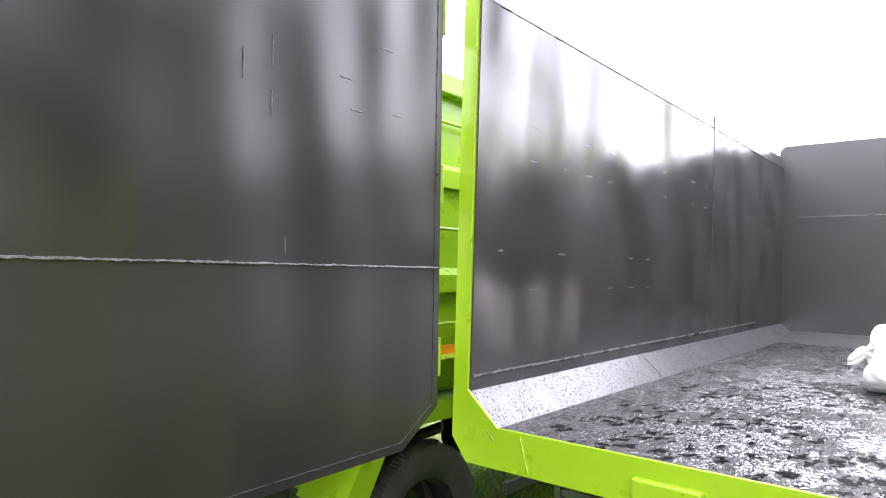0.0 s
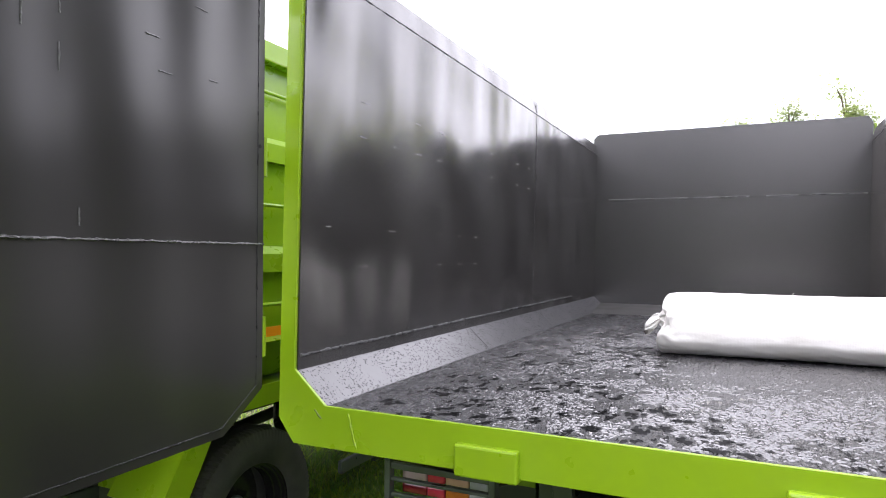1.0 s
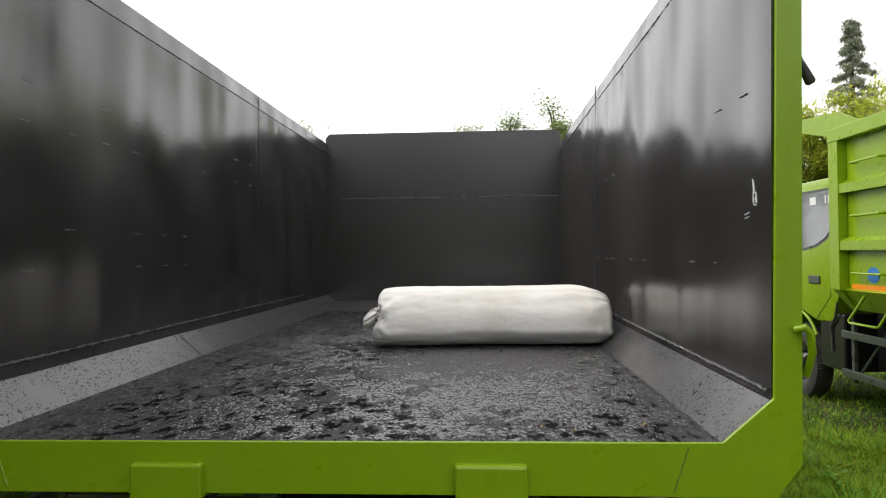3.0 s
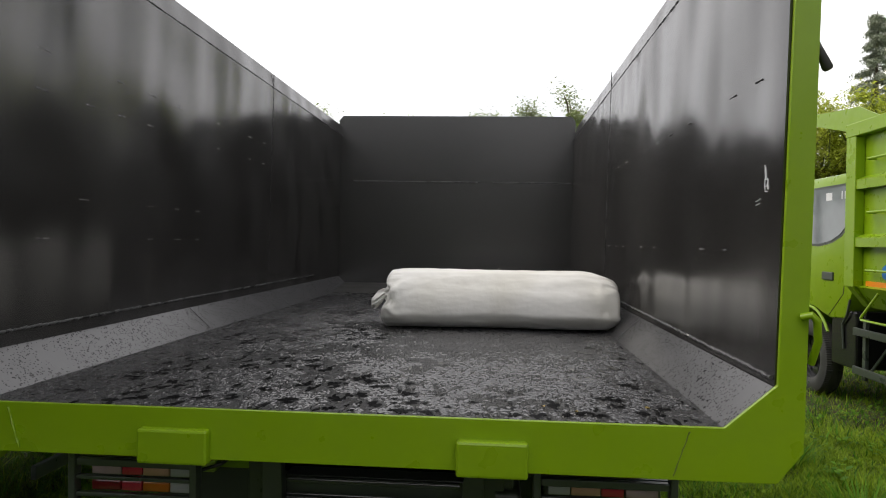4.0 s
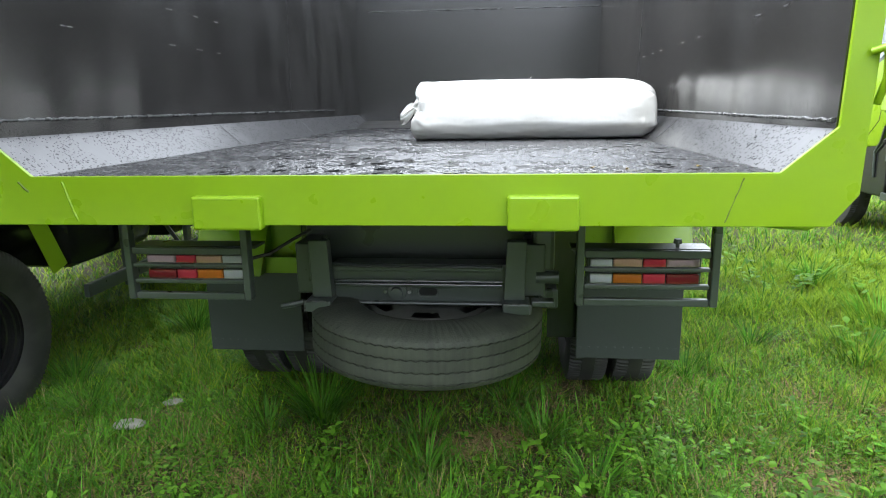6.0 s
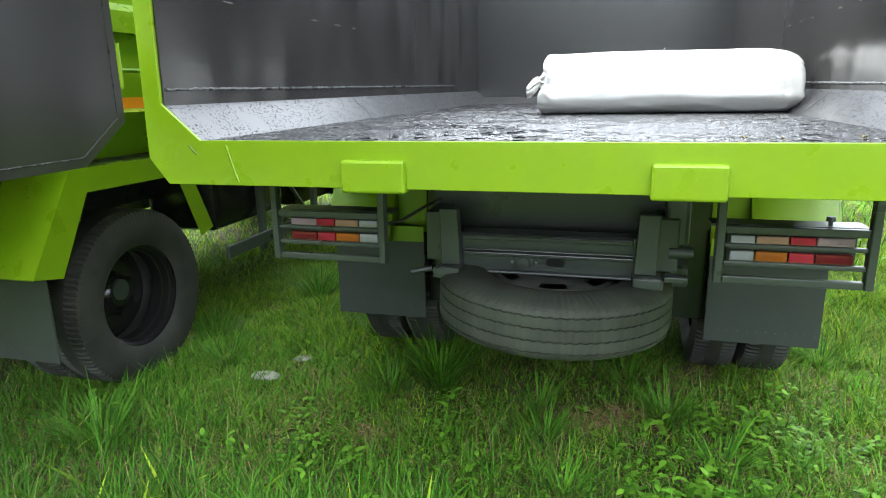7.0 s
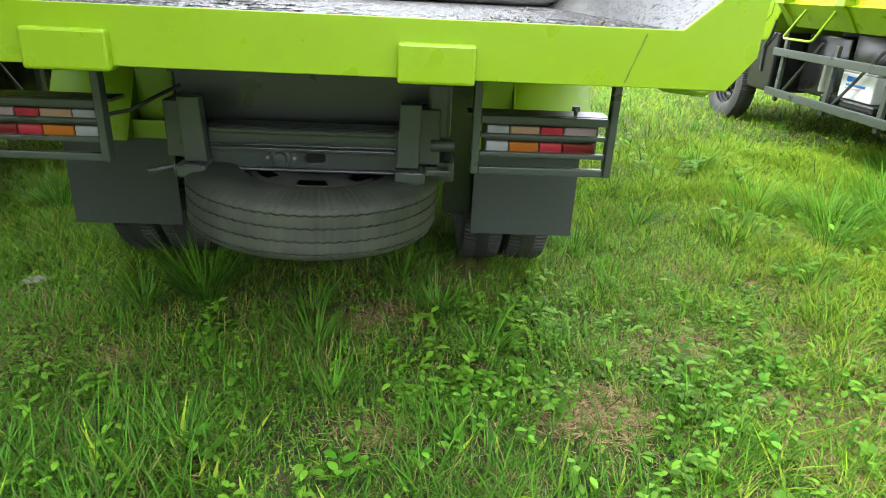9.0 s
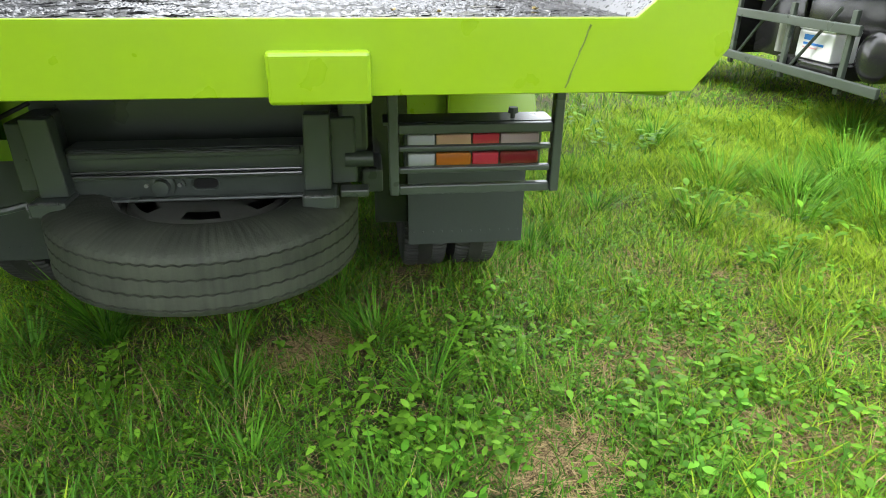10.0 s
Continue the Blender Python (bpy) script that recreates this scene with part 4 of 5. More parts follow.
    part("end_hem", tube(B(), lip, [0.006 + 0.002 * math.sin(5 * i) for i in range(73)], 6), SACK, root, smooth=60)
    bm = B()
    knot = []
    for x, k, drop in ((-0.13, 0.08, 0.0), (-0.15, 0.07, 0.0), (-0.17, 0.046, 0.0), (-0.183, 0.024, 0.002), (-0.192, 0.016, 0.006), (-0.2, 0.022, 0.012), (-0.214, 0.034, 0.024), (-0.232, 0.039, 0.04), (-0.25, 0.03, 0.054)):
        knot.append([bm.verts.new((x + 0.02 + 0.01 * math.sin(7 * a), k * math.cos(a) * (1 + 0.35 * math.sin(7 * a + 1)), 0.022 - drop + k * 1.05 * math.sin(a) * (1 + 0.35 * math.cos(6 * a)))) for a in (2 * math.pi * i / 60 for i in range(60))])
    for a, b in zip(knot, knot[1:]):
        for i in range(60):
            bm.faces.new((a[i], b[i], b[(i + 1) % 60], a[(i + 1) % 60]))
    bm.faces.new(knot[-1][::-1])
    bmesh.ops.recalc_face_normals(bm, faces=bm.faces)
    part("tied_end", bm, SACK, root, "gathered and knotted sack end", smooth=50)
    part("thread", tube(B(), [(0.4, 0.0, 0.132), (0.404, 0.002, 0.146), (0.41, 0.0, 0.155)], 0.0011, 5), SACK, root)
    root.matrix_local = pose(0, 1.72, FLOOR_Z + 0.142, 0, 0, 0.5)
    return root


sack()


# ---- latch parts on the rear posts ----
def bar_latch():
    root = tagged(new("lever"), "black rubber-tipped lever on the outer post", "lever")
    part("lever_arm", tube(B(), [(1.11, 0.06, 2.16), (1.13, 0.05, 2.11), (1.142, 0.04, 2.07)], 0.008, 10), CHASSIS, root, smooth=40)
    part("grip", tube(B(), [(1.139, 0.043, 2.08), (1.155, 0.035, 2.035), (1.157, 0.034, 2.03)], [0.009, 0.0125, 0.009], 12), RUBBER, root, smooth=40)
    rod = tagged(new("latch_rod"), "lime green bent latch rod on the rear post", "latch")
    part("rod", tube(B(), [(1.095, 0.004, 1.455), (1.11, -0.012, 1.462), (1.122, -0.01, 1.45), (1.13, 0.0, 1.4), (1.13, 0.03, 1.345)], 0.009, 10), LIME, rod, smooth=40)
    lower = tagged(new("latch_rod"), "lime green bent rod under the box corner", "latch")
    part("rod", tube(B(), [(0.9, 0.1, 1.08), (0.95, 0.11, 1.055), (1.05, 0.12, 1.045), (1.075, 0.12, 1.06), (1.08, 0.12, 1.085)], 0.011, 10), LIME, lower, smooth=40)


bar_latch()


# ---- grass and weeds ----
def value_noise(x, y, scale, seed):
    """Smooth noise over arrays, 0 to 1."""
    rng = np.random.RandomState(seed)
    table = rng.rand(256, 256)
    u, v = x * scale + 100, y * scale + 100
    i, j = np.floor(u).astype(int), np.floor(v).astype(int)
    f, g = u - i, v - j
    f, g = f * f * (3 - 2 * f), g * g * (3 - 2 * g)
    i, j = i % 255, j % 255
    return (table[i, j] * (1 - f) + table[i + 1, j] * f) * (1 - g) + (table[i, j + 1] * (1 - f) + table[i + 1, j + 1] * f) * g


def bare(x, y):
    """How bare the soil lies at a place, 0 to 1: some worn straw patches."""
    b = value_noise(x, y, 1.6, 3) * 0.65 + value_noise(x, y, 4.5, 4) * 0.35
    b = np.clip((b - 0.62) * 6, 0, 0.75) * np.clip((2.5 - x) / 0.6, 0, 1)
    for cx, cy, r in ((0.93, 0.24, 0.22), (0.4, 0.75, 0.12), (1.75, 0.25, 0.26), (-1.25, 0.9, 0.14), (0.26, 0.11, 0.1), (0.2, 0.82, 0.16), (-0.66, 0.52, 0.12), (1.5, 0.69, 0.14), (1.97, 1.22, 0.2), (1.95, 0.75, 0.2), (2.5, 0.8, 0.22), (2.1, 0.15, 0.2), (1.7, 1.35, 0.18), (2.5, 1.9, 0.22), (1.25, 0.6, 0.15)):
        ragged = (value_noise(x, y, 7.0, 31) - 0.5) * 2.2 + (value_noise(x, y, 19.0, 32) - 0.5) * 1.2
        b = np.maximum(b, np.clip(1.15 - np.hypot(x - cx, (y - cy) * 1.3) / r * 1.2 + ragged, 0, 0.45) * (np.hypot(x - cx, y - cy) < 2 * r))
    return b


def leaf_mesh(name, base, up, side, bend, length, width, material, levels=((0.0, 0.7), (0.45, 1.0), (1.0, 0.0)), smooth=False):
    """Blades as one mesh: from base along up, bending towards bend; levels of (along, share of the width)."""
    n = len(base)
    rows = []
    for t, w in levels:
        centre = base + up * (length * t)[:, None] + bend * (length * t * t)[:, None]
        if w:
            rows += [centre - side * (width * w / 2)[:, None], centre + side * (width * w / 2)[:, None]]
        else:
            rows += [centre]
    k = len(rows)
    verts = np.stack(rows, 1).reshape(-1, 3)
    faces, start = [], 0
    for (t0, w0), (t1, w1) in zip(levels, levels[1:]):
        a = start
        b = a + (2 if w0 else 1)
        faces.append([a, a + 1, b + 1, b] if w0 and w1 else ([a, a + 1, b] if w0 else [a, b + 1, b]))
        start = b
    offs = (np.arange(n) * k)[:, None]
    loops = np.concatenate([np.array(f)[None, :] + offs for f in faces], 1).reshape(-1)
    sizes = np.tile([len(f) for f in faces], n)
    me = bpy.data.meshes.new(name)
    me.vertices.add(len(verts))
    me.vertices.foreach_set("co", verts.astype(np.float32).ravel())
    me.loops.add(len(loops))
    me.loops.foreach_set("vertex_index", loops.astype(np.int32))
    me.polygons.add(len(sizes))
    me.polygons.foreach_set("loop_start", np.concatenate([[0], np.cumsum(sizes)[:-1]]).astype(np.int32))
    me.polygons.foreach_set("loop_total", sizes.astype(np.int32))
    me.update(calc_edges=True)
    me.materials.append(material)
    return me


GRASS = leafy("grass_blades", (0.034, 0.08, 0.005), (0.15, 0.3, 0.017), 0.5)
PALE = leafy("yellow_grass_blades", (0.115, 0.21, 0.012), (0.34, 0.48, 0.034), 0.5)
LUSH = leafy("lush_grass_blades", (0.03, 0.1, 0.009), (0.12, 0.31, 0.025), 0.45)
DEEP = leafy("deep_green_grass_blades", (0.024, 0.08, 0.006), (0.085, 0.23, 0.016), 0.45)
BRIGHT = leafy("bright_grass_blades", (0.06, 0.16, 0.012), (0.16, 0.38, 0.03), 0.45)
STRAW = leafy("dry_straw", (0.06, 0.038, 0.018), (0.4, 0.29, 0.15), 0.8, 0.1)
WEED = leafy("weed_leaves", (0.045, 0.12, 0.01), (0.17, 0.36, 0.03), 0.4)
rng = np.random.RandomState(5)


def rest_height(x, y):
    return np.array([ground_height(a, b) for a, b in zip(x, y)])


def fan(n):
    """Random level directions, and the directions across them."""
    a = rng.rand(n) * 2 * np.pi
    d = np.stack([np.cos(a), np.sin(a), 0 * a], 1)
    return d, np.stack([-np.sin(a), np.cos(a), 0 * a], 1)


def turf(name, label, n, x0, x1, y0, y1, tall, wide, material, thin=0.85, lean=0.6, only_bare=False, soft=0.8):
    x, y = x0 + rng.rand(n) * (x1 - x0), y0 + rng.rand(n) * (y1 - y0)
    worn = bare(x, y)
    rim = np.minimum(np.minimum(x - x0, x1 - x), np.minimum(y - y0, y1 - y))
    keep = rng.rand(n) < (worn * 0.7 + 0.3 if only_bare else 1 - thin * worn) * np.clip(rim / soft + 0.05, 0, 1)
    x, y, worn = x[keep], y[keep], worn[keep]
    n = len(x)
    patch = (0.55 + 0.9 * value_noise(x, y, 2.2, 9)) * (0.55 + 0.9 * value_noise(x, y, 8.0, 14))
    length = tall * patch * (0.45 + 0.9 * rng.rand(n)) * (1 - 0.4 * worn)
    d, side = fan(n)
    up = np.stack([0 * x, 0 * x, 1 + 0 * x], 1) * (0.08 if only_bare else 1.0) + d * ((0.15 + lean * rng.rand(n))[:, None])
    base = np.stack([x, y, rest_height(x, y) + (0.002 + 0.012 * rng.rand(n) if only_bare else -0.004)], 1)
    bend = d * ((0.5 * rng.rand(n))[:, None]) - np.array([0, 0, 1]) * ((0.35 * rng.rand(n))[:, None] * (0.1 if only_bare else 1))
    me = leaf_mesh(name, base, up, side, bend, length, wide * (0.6 + 0.8 * rng.rand(n)), material)
    return tagged(new(name, me), label, "grass", kind="stuff")


def puddles(n):
    """Small flat pools with ragged outlines on the floor plate; gives their places and sizes."""
    x, y = -0.88 + rng.rand(n) * 1.76, 0.05 + 3.4 * rng.rand(n) ** 1.3
    keep = (value_noise(x, y, 3.0, 63) > 0.4) & (np.hypot((x - 0.36) / 0.42, (y - 1.2) / 0.36) > 1)
    x, y = x[keep], y[keep]
    n, k = len(x), 26
    r = 0.006 + 0.014 * rng.rand(n) ** 2
    r[:40] = 0.014 + 0.011 * rng.rand(40)
    a = np.arange(k) * 2 * np.pi / k
    phase = rng.rand(n, 3) * 6.3
    edge = r[:, None] * (1 + 0.38 * np.sin(2 * a + phase[:, :1]) + 0.3 * np.sin(3 * a + phase[:, 1:2]) + 0.26 * np.sin(5 * a + phase[:, 2:]) + 0.25 * (rng.rand(n, k) - 0.5))
    edge = np.maximum(edge, 0.25 * r[:, None])
    wide = (0.75 + 0.45 * rng.rand(n))[:, None]
    lift = (rng.rand(n) * 0.0006)[:, None]
    rows = []
    for share, z in ((1.0, -0.0005), (0.9, 0.0011)):
        rows.append(np.stack([x[:, None] + share * edge * wide * np.cos(a), y[:, None] + share * 1.25 * edge * np.sin(a), FLOOR_Z + z + lift * (z > 0) + np.zeros((n, k))], 2))
    verts = np.concatenate(rows, 1).reshape(-1, 3)
    faces = []
    for i in range(n):
        b = i * 2 * k
        faces += [[b + j, b + (j + 1) % k, b + k + (j + 1) % k, b + k + j] for j in range(k)] + [[b + k + j for j in range(k)]]
    me = bpy.data.meshes.new("puddles")
    me.from_pydata(verts.tolist(), [], faces)
    me.materials.append(PUDDLE)
    tagged(new("puddles", me), "small black puddles on the wet floor plate", "water", kind="stuff")
    return x, y, r * 1.5


def rain_beads(n, x0, x1, y0, y1, clump):
    """Low rounded drops of water standing on the floor plate."""
    x, y = x0 + rng.rand(n) * (x1 - x0), y0 + rng.rand(n) * (y1 - y0)
    keep = rng.rand(n) < np.clip((value_noise(x, y, 7.0, 61) * 0.6 + value_noise(x, y, 21.0, 62) * 0.4 - clump) * 6, 0.05, 1)
    px, py, pr = POOLS
    for i in range(len(px)):
        keep &= np.hypot(x - px[i], (y - py[i]) / 1.4) > pr[i]
    keep &= rng.rand(n) < np.clip(np.hypot((x - 0.36) / 0.5, (y - 1.2) / 0.42) - 0.4, 0.1, 1)
    x, y = x[keep], y[keep]
    n = len(x)
    a = np.arange(6) * np.pi / 3 + rng.rand(n)[:, None] * 6
    long, turn = 1 + 1.7 * rng.rand(n)[:, None], rng.rand(n)[:, None] * 3.1
    r = 0.0034 + 0.0048 * rng.rand(n)[:, None] ** 2
    u, v = r * long * np.cos(a), r * np.sin(a) * (0.7 + 0.5 * rng.rand(n, 6))
    ring = np.stack([x[:, None] + u * np.cos(turn) - v * np.sin(turn), y[:, None] + u * np.sin(turn) + v * np.cos(turn), np.full((n, 6), FLOOR_Z - 0.0006)], 2)
    top = np.stack([x, y, FLOOR_Z + 0.0016 + 0.0022 * rng.rand(n)], 1)[:, None, :]
    verts = np.concatenate([ring, top], 1).reshape(-1, 3)
    tri = np.array([[k, (k + 1) % 6, 6] for k in range(6)])
    faces = (np.arange(n)[:, None, None] * 7 + tri[None]).reshape(-1, 3)
    me = bpy.data.meshes.new("rain_beads")
    me.from_pydata(verts.tolist(), [], faces.tolist())
    me.materials.append(WATER)
    me.shade_smooth()
    ob = new("rain_beads", me)
    return tagged(ob, "rain beads standing on the black floor plate", "water drops", kind="stuff")


def wall_drops(n, x, s, y0, y1, z0, z1, seed):
    """Rain drops clinging to an upright plate at x, facing s along x, thinning out round ragged clusters."""
    r = np.random.RandomState(seed)
    y, z = y0 + (y1 - y0) * r.rand(n), z0 + (z1 - z0) * r.rand(n)
    edge = np.minimum(np.minimum(y - y0, y1 - y) / (y1 - y0), np.minimum(z - z0, z1 - z) / (z1 - z0)) * 4
    keep = r.rand(n) < np.clip((value_noise(y, z, 5.0, seed) - 0.3) * 3, 0, 1) * np.clip(edge, 0, 1)
    y, z = y[keep], z[keep]
    n = len(y)
    a = np.arange(7) * 2 * np.pi / 7
    size = 0.001 + 0.0018 * r.rand(n)[:, None] ** 2
    at = x + 0.021 * np.maximum(0, z - 1.3)
    rings = []
    for share, out in ((1.0, -0.0004), (0.75, 0.55), (0.0, 0.8)):
        u, v = size * share * np.cos(a), size * share * np.sin(a) * 1.25
        rings.append(np.stack([at[:, None] + s * (out * size if out > 0 else out + 0 * u) + 0 * u, y[:, None] + u, z[:, None] + v], 2))
    verts = np.concatenate(rings, 1).reshape(-1, 3)
    quads = np.array([[i * 7 + k, i * 7 + (k + 1) % 7, i * 7 + 7 + (k + 1) % 7, i * 7 + 7 + k] for i in (0, 1) for k in range(7)])
    me = bpy.data.meshes.new("rain_drops")
    me.from_pydata(verts.tolist(), [], (np.arange(n)[:, None, None] * 21 + quads[None]).reshape(-1, 4).tolist())
    me.materials.append(WATER)
    me.shade_smooth()
    return tagged(new("rain_drops", me), "fine rain drops clinging to the black wall plate", "water drops", kind="stuff")


wall_drops(4200, -HALF, 1, 0.3, 1.7, 1.55, 2.2, 71)
wall_drops(900, -HALF, 1, 0.05, 0.9, 1.3, 1.6, 72)
wall_drops(260, HALF, -1, 0.05, 1.3, 1.52, 1.9, 73)
POOLS = puddles(750)
rain_beads(64000, -0.91, 0.91, 0.03, 3.55, 0.4)
turf("grass", "short uneven green lawn grass", 170000, -3.4, 4.2, -1.3, 3.4, 0.046, 0.0032, GRASS, 0.95, 1.3)
turf("grass", "darker longer lawn grass", 52000, -3.4, 2.2, -1.3, 3.2, 0.08, 0.0036, LUSH, 1.0, 0.7)
turf("grass", "short yellow-green lawn grass", 80000, 1.0, 5.0, -0.6, 4.5, 0.06, 0.0036, PALE, 0.97, 1.3)
# Pale mix in the lawn; from y 0.25 it offsets the truck's shade.
turf("grass", "pale grass blades among the lawn", 40000, -3.4, 2.6, 0.25, 3.4, 0.05, 0.0034, PALE, 0.9, 1.2)
turf("grass", "thick yellow-green lawn grass", 70000, 1.9, 5.2, 0.4, 4.6, 0.075, 0.0042, PALE, 0.9, 1.1)
turf("grass", "short yellow-green lawn grass", 80000, 2.0, 11.0, 0.6, 10.5, 0.07, 0.0065, PALE, 0.97, 1.2)
turf("grass", "short yellow-green lawn grass", 40000, -8.0, 2.0, 2.2, 10.5, 0.08, 0.008, PALE, 0.7, 1.0)
turf("grass", "short green lawn grass", 14000, -8.0, -2.9, -2.5, 3.0, 0.08, 0.008, GRASS, 0.7, 1.0)
turf("grass", "darker longer grass", 24000, -8.0, 11.0, 2.5, 10.5, 0.13, 0.009, LUSH, 0.9, 0.8)
# Yellow blades packed in here stand for sunlight in the lane.
turf("grass", "short grass between the trucks, yellowed to look sunlit", 90000, -2.7, -0.6, 1.0, 9.0, 0.07, 0.0055, PALE, 0.4, 1.2)
# Bright blades added here to offset the shade beside the wheel.
turf("grass", "thick bright green grass beside the wheel", 26000, -2.4, -0.6, 0.3, 2.8, 0.075, 0.004, BRIGHT, 0.7, 1.0)
turf("grass", "short green grass", 45000, -16.0, 36.0, 8.5, 36.0, 0.14, 0.022, PALE, soft=2.0)
turf("grass", "short green grass", 90000, -14.0, 16.0, -13.0, -0.5, 0.11, 0.023, GRASS, 0.6, 1.2, soft=1.5)
turf("grass", "short yellow-green lawn grass", 40000, -6.0, 8.0, -6.0, 0.2, 0.085, 0.011, PALE, 0.7, 1.2, soft=1.0)
turf("straw", "dry straw lying on worn soil", 150000, -3.0, 3.4, -0.9, 2.6, 0.065, 0.0024, STRAW, only_bare=True)
turf("straw", "dry straw lying on worn soil", 9000, 0.0, 9.0, 2.6, 9.0, 0.08, 0.005, STRAW, only_bare=True)
turf("straw", "thin dry stems among the grass", 22000, -3.0, 3.4, -0.9, 2.6, 0.09, 0.0016, STRAW, 0.3, 0.9)


def thatch(x, y, r, n):
    """A worn patch thick with dry straw."""
    d, side = fan(n)
    s = r * (rng.rand(n) ** 0.6 + 0.5 * rng.rand(n) ** 4) * (0.7 + 0.6 * value_noise(x + d[:, 0], y + d[:, 1], 3.0, 77))
    px, py = x + d[:, 0] * s, y + d[:, 1] * s * 0.75
    base = np.stack([px, py, rest_height(px, py) + 0.003 + 0.018 * rng.rand(n)], 1)
    up, across = fan(n)
    up = up + np.array([0, 0, 1.0]) * rng.normal(0.05, 0.14, n)[:, None]
    me = leaf_mesh("straw", base, up, across, up * 0, 0.02 + 0.06 * rng.rand(n), 0.002 + 0.0026 * rng.rand(n), STRAW)
    return tagged(new("straw", me), "thick dry brown straw on a worn patch", "straw", kind="stuff")


turf("straw", "dry straw bits scattered in the lawn", 16000, 0.9, 4.2, -0.6, 2.8, 0.06, 0.003, STRAW, only_bare=True)
for x, y, r, n in ((0.93, 0.22, 0.2, 2600), (0.28, 0.87, 0.12, 700), (0.13, 0.77, 0.13, 700), (0.26, 0.11, 0.1, 500), (-0.66, 0.52, 0.13, 400), (1.75, 0.22, 0.24, 2000), (-1.25, 0.9, 0.2, 300), (1.5, 0.69, 0.15, 500), (1.35, 0.95, 0.16, 400), (1.62, 0.0, 0.16, 500), (2.2, 1.3, 0.3, 900), (2.9, 1.1, 0.3, 900), (-1.05, 0.62, 0.22, 420), (-1.35, 0.75, 0.26, 520), (-0.95, 0.95, 0.2, 350), (-1.1, 0.3, 0.2, 300), (1.25, 0.6, 0.22, 700), (1.95, 0.75, 0.26, 800), (2.1, 0.15, 0.25, 800), (2.5, 0.8, 0.28, 800), (1.7, 1.35, 0.24, 600), (2.5, 1.9, 0.3, 700), (1.1, 1.3, 0.2, 400)):
    thatch(x, y, r, n)


# Longer, deeper green blades; the dark colour also dims the near lawn.
turf("grass", "long dark grass blades", 24000, -3.0, 1.5, -1.5, 0.5, 0.13, 0.0038, DEEP, 1.0, 0.7)
turf("grass", "long green grass blades", 3000, 0.4, 2.6, 0.2, 2.2, 0.12, 0.0042, BRIGHT, 1.0, 0.7)


def leaf_bit(x, y, size, turn):
    """A curled scrap of a yellow leaf on the floor plate."""
    n = 7
    bm = B()
    rows = [[bm.verts.new((size * (i / n - 0.5), size * w * math.sin(math.pi * (0.1 + 0.8 * i / n)) * 0.5, 0.002 + 0.004 * (i / n - 0.5) ** 2 * 4 + 0.002 * abs(w))) for w in (-1, 0, 1)] for i in range(n + 1)]
    for a, b in zip(rows, rows[1:]):
        for k in (0, 1):
            bm.faces.new((a[k], b[k], b[k + 1], a[k + 1]))
    ob = part("leaf", bm, YELLOW_LEAF, smooth=60)
    ob.matrix_local = pose(x, y, FLOOR_Z, 0, 0, turn)
    return tagged(ob, "small yellow leaf scrap on the wet floor", "leaf", "leaf scraps")


YELLOW_LEAF = plain("yellow_leaf", (0.3, 0.22, 0.06), 0.6)
for x, y, size, turn in ((0.52, 0.14, 0.011, 30), (0.79, 0.16, 0.014, 110), (0.6, 0.1, 0.009, 70)):
    leaf_bit(x, y, size, turn)


def weeds(name, n, x0, x1, y0, y1, size, clump):
    """Low broad-leaved plants: a few pointed oval leaves on each stem."""
    x, y = x0 + rng.rand(n * 3) * (x1 - x0), y0 + rng.rand(n * 3) * (y1 - y0)
    want = np.clip((value_noise(x, y, 1.9, 21) - clump) * 5, 0, 1) * (1 - 0.8 * bare(x, y))
    keep = rng.rand(len(x)) < want
    x, y = x[keep][:n], y[keep][:n]
    n = len(x)
    per = 7
    stem = np.repeat(np.stack([x, y, rest_height(x, y)], 1), per, 0)
    scale = np.repeat(size * (0.5 + 0.9 * rng.rand(n)), per)
    tilt = np.repeat(rng.normal(0, 0.35, (n, 2)), per, 0)
    level = np.tile(np.linspace(0.25, 1.0, per), n) * np.repeat(0.6 + 1.3 * rng.rand(n), per)
    d, side = fan(len(stem))
    h = scale * 1.6 * level
    base = stem + np.stack([tilt[:, 0] * h, tilt[:, 1] * h, h], 1) + d * (scale * 0.12)[:, None]
    rise = (0.1 + 0.7 * rng.rand(len(stem)))[:, None]
    up = d + np.array([0, 0, 1]) * rise
    bend = np.array([0, 0, -1.0]) * (0.2 + 0.5 * rng.rand(len(stem)))[:, None]
    me = leaf_mesh(name, base, up, side, bend, scale * (0.7 + 0.5 * rng.rand(len(stem))), scale * 0.5, WEED, ((0.0, 0.3), (0.45, 1.0), (1.0, 0.0)) if size < 0.012 else ((0.0, 0.12), (0.25, 0.8), (0.5, 1.0), (0.78, 0.62), (1.0, 0.0)))
    return tagged(new(name, me), "low bright green broad-leaved weeds", "weed", kind="stuff")


weeds("weeds", 5500, -3.0, 3.4, -0.9, 2.4, 0.0155, 0.32)
weeds("clover", 19000, -3.0, 3.8, -0.9, 3.0, 0.0105, 0.15)
weeds("weeds", 220, -2.2, 2.6, -0.9, 1.2, 0.034, 0.42)
